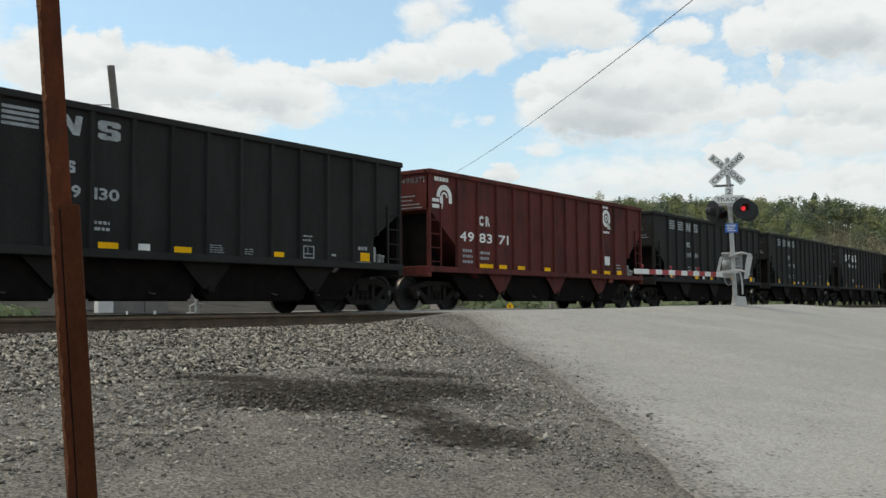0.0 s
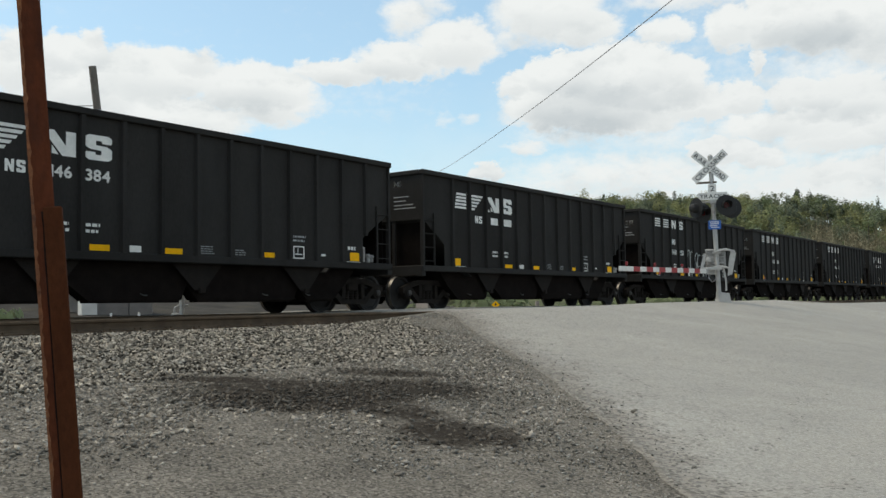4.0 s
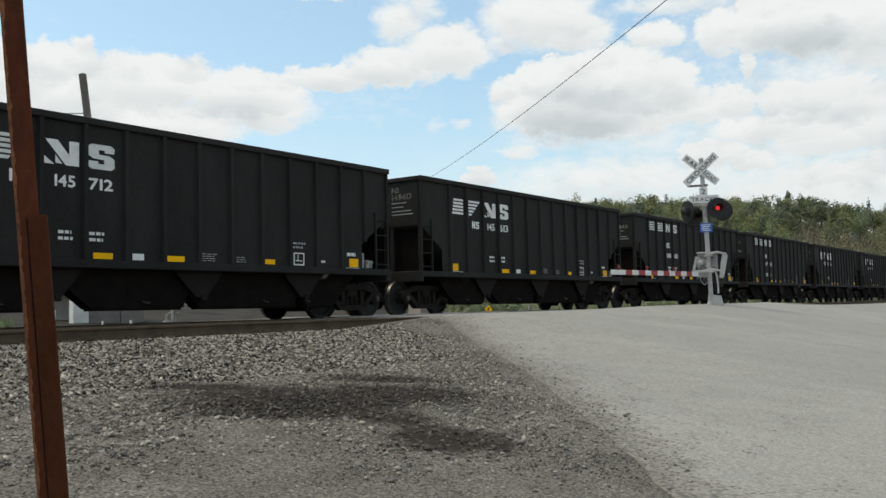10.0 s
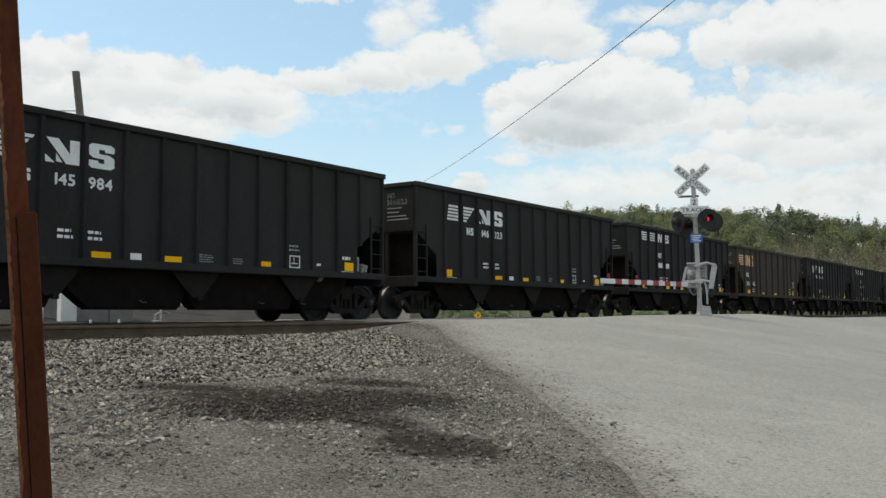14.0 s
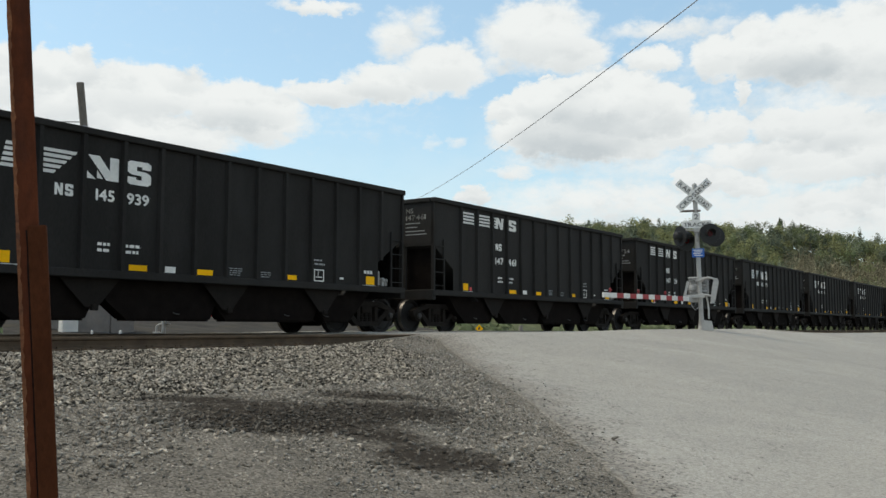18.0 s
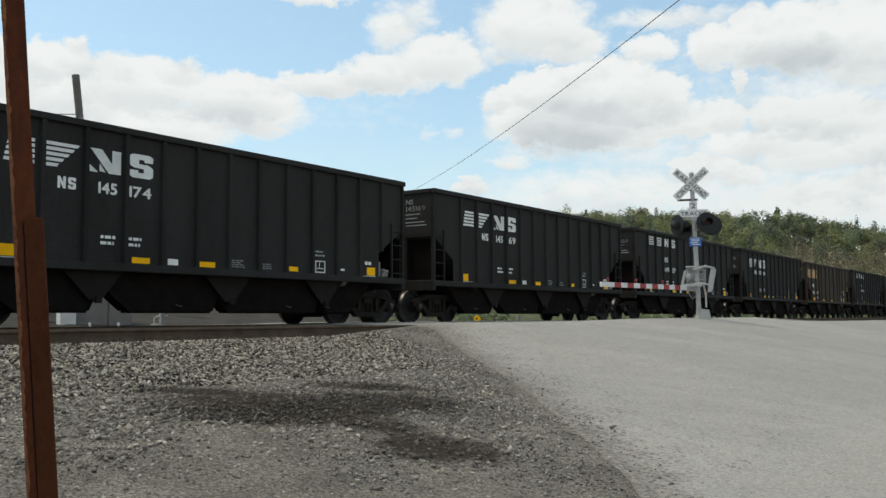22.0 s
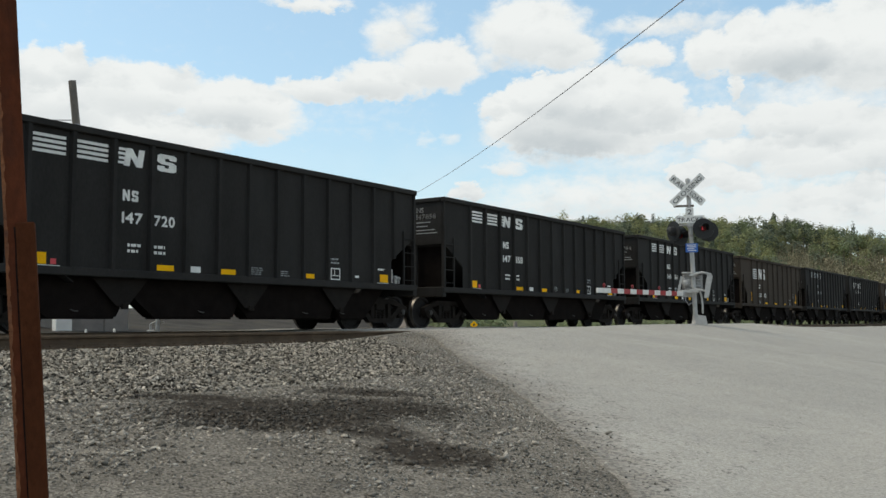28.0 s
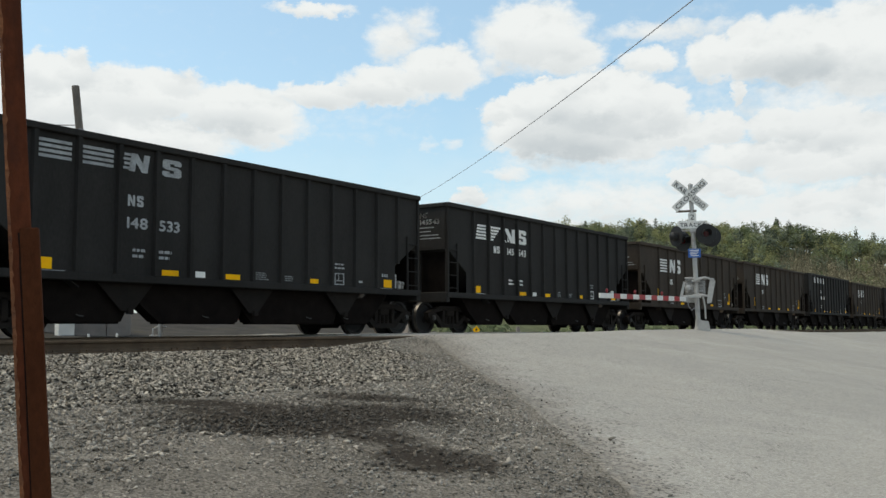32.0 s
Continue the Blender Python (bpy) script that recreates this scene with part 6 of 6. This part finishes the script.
def build_hill():
    azs = [-40 + 2 * i for i in range(56)]
    rs = [NEAR_R + 12 * i for i in range(17)] + [380, 450, 600]
    v, f = [], []
    for r in rs:
        for a in azs:
            v.append((r * math.cos(radians(a)), r * math.sin(radians(a)), hill_z(a, r) - (1.0 if r == rs[0] else 0) + 1.5 * noise.noise(Vector((a * 0.4, r * 0.02, 0)))))
    n = len(azs)
    f = [(j * n + i, (j + 1) * n + i, (j + 1) * n + i + 1, j * n + i + 1) for j in range(len(rs) - 1) for i in range(n - 1)]
    ob = part("hill", Mesh().add(v, f), M_UNDERWOOD)
    tagged(ob, "long wooded ridge behind the tracks", "hill", kind="structure")
    rng = np.random.default_rng(11)
    leaves, pale, grey, dark, twigs, trunks = [], [], [], [], [], Mesh()
    for i in range(1600):
        a = rng.uniform(4.0, 36.0)
        if a < 14 and rng.uniform() < 0.35:
            continue
        r = NEAR_R + (RIDGE_R - NEAR_R) * rng.uniform(0.12, 1.02) ** 0.65
        if a < 15 and r < 272 and rng.uniform() < 0.85:
            continue
        z = hill_z(a, r)
        x, y = r * math.cos(radians(a)), r * math.sin(radians(a))
        h = rng.uniform(5.5, 9.5)
        w = h * rng.uniform(0.3, 0.45)
        kind = rng.uniform()
        if kind < 0.14:
            for k in range(3):
                dark.append(leaf_cloud(rng, (x, y, z + h * (0.4 + 0.25 * k)), (w * (0.62 - 0.18 * k), w * (0.62 - 0.18 * k), h * 0.24), 90, 0.18))
        else:
            hue = pale if kind > 0.72 else grey if kind > 0.5 else leaves
            for k in range(4):
                o = rng.normal(size=3) * (w * 0.36, w * 0.36, h * 0.13)
                hue.append(leaf_cloud(rng, (x + o[0], y + o[1], z + h * 0.62 + o[2]), (w * 0.5, w * 0.5, h * 0.24), 78, 0.2))
        trunks.tube([(x, y, z - 0.5), (x + rng.normal() * 0.3, y, z + h * 0.6)], 0.14, 4)
    for i in range(300):
        a = 3 + 11.6 * rng.uniform(0, 1) ** 1.1
        r = rng.uniform(185, 255)
        z, h = hill_z(a, r), rng.uniform(6, 10.5)
        x, y = r * math.cos(radians(a)), r * math.sin(radians(a))
        for k in range(26):
            t = rng.uniform(0.15, 1)
            o = rng.normal(size=3) * (1.3 * t, 1.3 * t, 0)
            p0, p1 = Vector((x + o[0] * 0.3, y + o[1] * 0.3, z + h * t * 0.4)), Vector((x + o[0], y + o[1], z + h * t))
            sd = Vector((0.03, -0.05, 0.01))
            twigs.append(np.array([p0 - sd, p0 + sd, p1 + sd * 0.3, p1 - sd * 0.3]))
        twigs.append(leaf_cloud(rng, (x, y, z + h * 0.6), (2.1, 2.1, h * 0.34), 90, 0.12))
    tagged(new("far_woods", quads("far_woods", np.concatenate(leaves), M_LEAF)), "spring-green woods covering the ridge", "woods", kind="stuff")
    tagged(new("pale_woods", quads("pale_woods", np.concatenate(pale), M_LEAFPALE)), "yellow-green budding trees among the woods", "woods", kind="stuff")
    tagged(new("grey_woods", quads("grey_woods", np.concatenate(grey), M_LEAFGREY)), "grey-green trees among the woods", "woods", kind="stuff")
    tagged(new("far_conifers", quads("far_conifers", np.concatenate(dark), M_LEAFDARK)), "dark evergreens among the woods", "woods", kind="stuff")
    tagged(new("bare_woods", quads("bare_woods", np.concatenate(twigs), M_TWIG)), "tan half-bare trees at the foot of the ridge", "woods", kind="stuff")
    tagged(part("far_trunks", trunks, M_BARK), "thin trunks of the ridge woods", "woods", kind="stuff")
    # trees that stand out on the skyline
    for a, r, h, w, conifer in SKYLINE:
        z = hill_z(a, r)
        x, y = r * math.cos(radians(a)), r * math.sin(radians(a))
        t = new("ridge_tree", None)
        t.matrix_basis = pose(x, y, z)
        tr = Mesh().tube([(0, 0, -1), (0.1, 0, h * 0.4), (0.2, 0.1, h * 0.85)], 0.2, 6)
        for k in range(5):
            b = rng.uniform(0, 6.28)
            z0 = h * rng.uniform(0.35, 0.7)
            tr.tube([(0.1, 0, z0), (math.cos(b) * w * 0.5, math.sin(b) * w * 0.5, z0 + h * 0.16)], 0.07, 4)
        part("trunk", tr, M_BARK, t)
        V = []
        if conifer:
            for k in range(5):
                V.append(leaf_cloud(rng, (0, 0, h * (0.32 + 0.15 * k)), (w * (0.5 - 0.075 * k), w * (0.5 - 0.075 * k), h * 0.15), 90, 0.24))
        else:
            for k in range(7):
                o = rng.normal(size=3) * (w * 0.24, w * 0.24, h * 0.13)
                V.append(leaf_cloud(rng, (o[0], o[1], h * 0.72 + o[2]), (w * 0.3, w * 0.3, h * 0.15), 60, 0.26))
        part("crown", quads("crown", np.concatenate(V), M_LEAFDARK if conifer else rng.choice([M_LEAF, M_LEAFGREY, M_LEAFPALE])), None, t)
        tagged(t, "dark pointed evergreen on the skyline" if conifer else "airy broad-leaved tree on the skyline", "tree", group="skyline trees")


SKYLINE = [(25.2, 330, 9.5, 5.0, True), (31.0, 325, 7.0, 6.0, False), (29.6, 330, 7.5, 8.0, False), (28.4, 328, 7.0, 6.0, False), (27.3, 330, 8.5, 7.5, False), (26.2, 332, 7.5, 6.0, False), (24.0, 332, 8.0, 6.5, False),
           (22.7, 328, 11.5, 7.0, False), (22.2, 331, 9.5, 5.0, False), (21.4, 330, 9.5, 6.5, False), (20.4, 332, 8.0, 6.0, False), (19.6, 330, 9.0, 5.5, False), (18.6, 331, 10.5, 6.0, False), (17.9, 330, 10.5, 7.0, False),
           (17.0, 332, 9.0, 6.5, False), (16.2, 331, 9.5, 5.0, False), (14.7, 330, 11.0, 4.6, True), (13.6, 330, 9.0, 6.0, False), (12.7, 331, 8.5, 7.0, False), (11.8, 330, 8.5, 8.0, False), (10.6, 330, 8.0, 7.0, False), (9.6, 330, 7.5, 8.0, False)]


def build_scrub():
    """Weeds and bushes on the far bank."""
    rng = np.random.default_rng(3)
    V = []
    for azd, d, n, rx, h in ((37.6, 50, 120, 0.9, 0.55), (38.4, 52, 90, 0.8, 0.4), (33.6, 75, 200, 2.2, 1.0), (31.6, 78, 160, 1.6, 0.9), (48.8, 34, 40, 0.35, 0.16), (62.0, 32, 90, 0.9, 0.3), (63.5, 33, 90, 0.9, 0.35), (24, 80, 400, 7, 0.8), (19, 95, 400, 8, 0.8), (14, 120, 500, 12, 1.0)):
        x, y = d * math.cos(radians(azd)), d * math.sin(radians(azd))
        V.append(leaf_cloud(rng, (x, y, max(ground_z(x, y), -0.6) + h * 0.5), (rx, rx, h), n, 0.11 if d < 60 else 0.2))
    tagged(new("scrub", quads("scrub", np.concatenate(V), M_LEAF)), "green weeds and low bushes beyond the tracks", "scrub", kind="stuff")


# ---- motion of the train and the lamp ----
# coupling place of the first two cars against a steady pace, by seconds
DRIFT = ([0, 3, 6, 9, 12, 14, 17, 20, 23, 25, 28, 30, 32], [18.42, 18.54, 18.67, 18.80, 18.93, 19.02, 19.16, 19.25, 19.35, 19.38, 19.42, 19.45, 19.47])


def train_x(t):
    return -PITCH * t + float(np.interp(t, *DRIFT)) - PITCH


def motions():
    times = [float(i) for i in range(33)]
    for car, off in CARS:
        walk(car, [(t, pose(train_x(t) + off, TRACK_Y, 0)) for t in times])
    # wheels roll on the rail: one turn is the tread's girth
    steps = [i / FPS for i in range(32 * FPS + 1)]
    wheels = [w for car, off in CARS for tr in car.children if tr.name.startswith("truck") for w in tr.children if w.name.startswith("wheelset")]
    for k in (-1, 1):
        same = [w for w in wheels if w.matrix_basis.translation.x * k > 0]
        first = same[0]
        walk(first, [(t, pose(k * 0.889, 0, R_WHEEL, 0, math.degrees(train_x(t) / R_WHEEL), 0)) for t in steps])
        for w in same[1:]:
            w.rotation_mode = "QUATERNION"
            data = w.animation_data_create()
            data.action = first.animation_data.action
            data.action_slot = first.animation_data.action_slot

    # the crossing lamp flashes: it swings forward to the lens and back, about every 1.4 s
    rows, a = [(0.0, 0.0)], 0.54
    while a < 32.0:
        for k, (dt, deg) in enumerate(((0.0, 0), (0.034, 60), (0.067, 120), (0.1, 180), (0.75, 180), (0.784, 240), (0.817, 300), (0.85, 360))):
            if a + dt < 32.0:
                rows.append((a + dt, deg))
        a += 1.4035
    rows.append((32.0, rows[-1][1]))
    walk(LAMPS[-1], [(t, pose(0, 0, 0, 0, 0, d)) for t, d in rows])


build_ground()
build_road()
TRUCK = build_truck()
build_train()
for o in (*TRUCK.children, TRUCK):
    bpy.data.objects.remove(o)
build_signal()
build_post()
build_background()
build_bank()
build_hill()
build_scrub()
build_tracks()
build_stones()
motions()
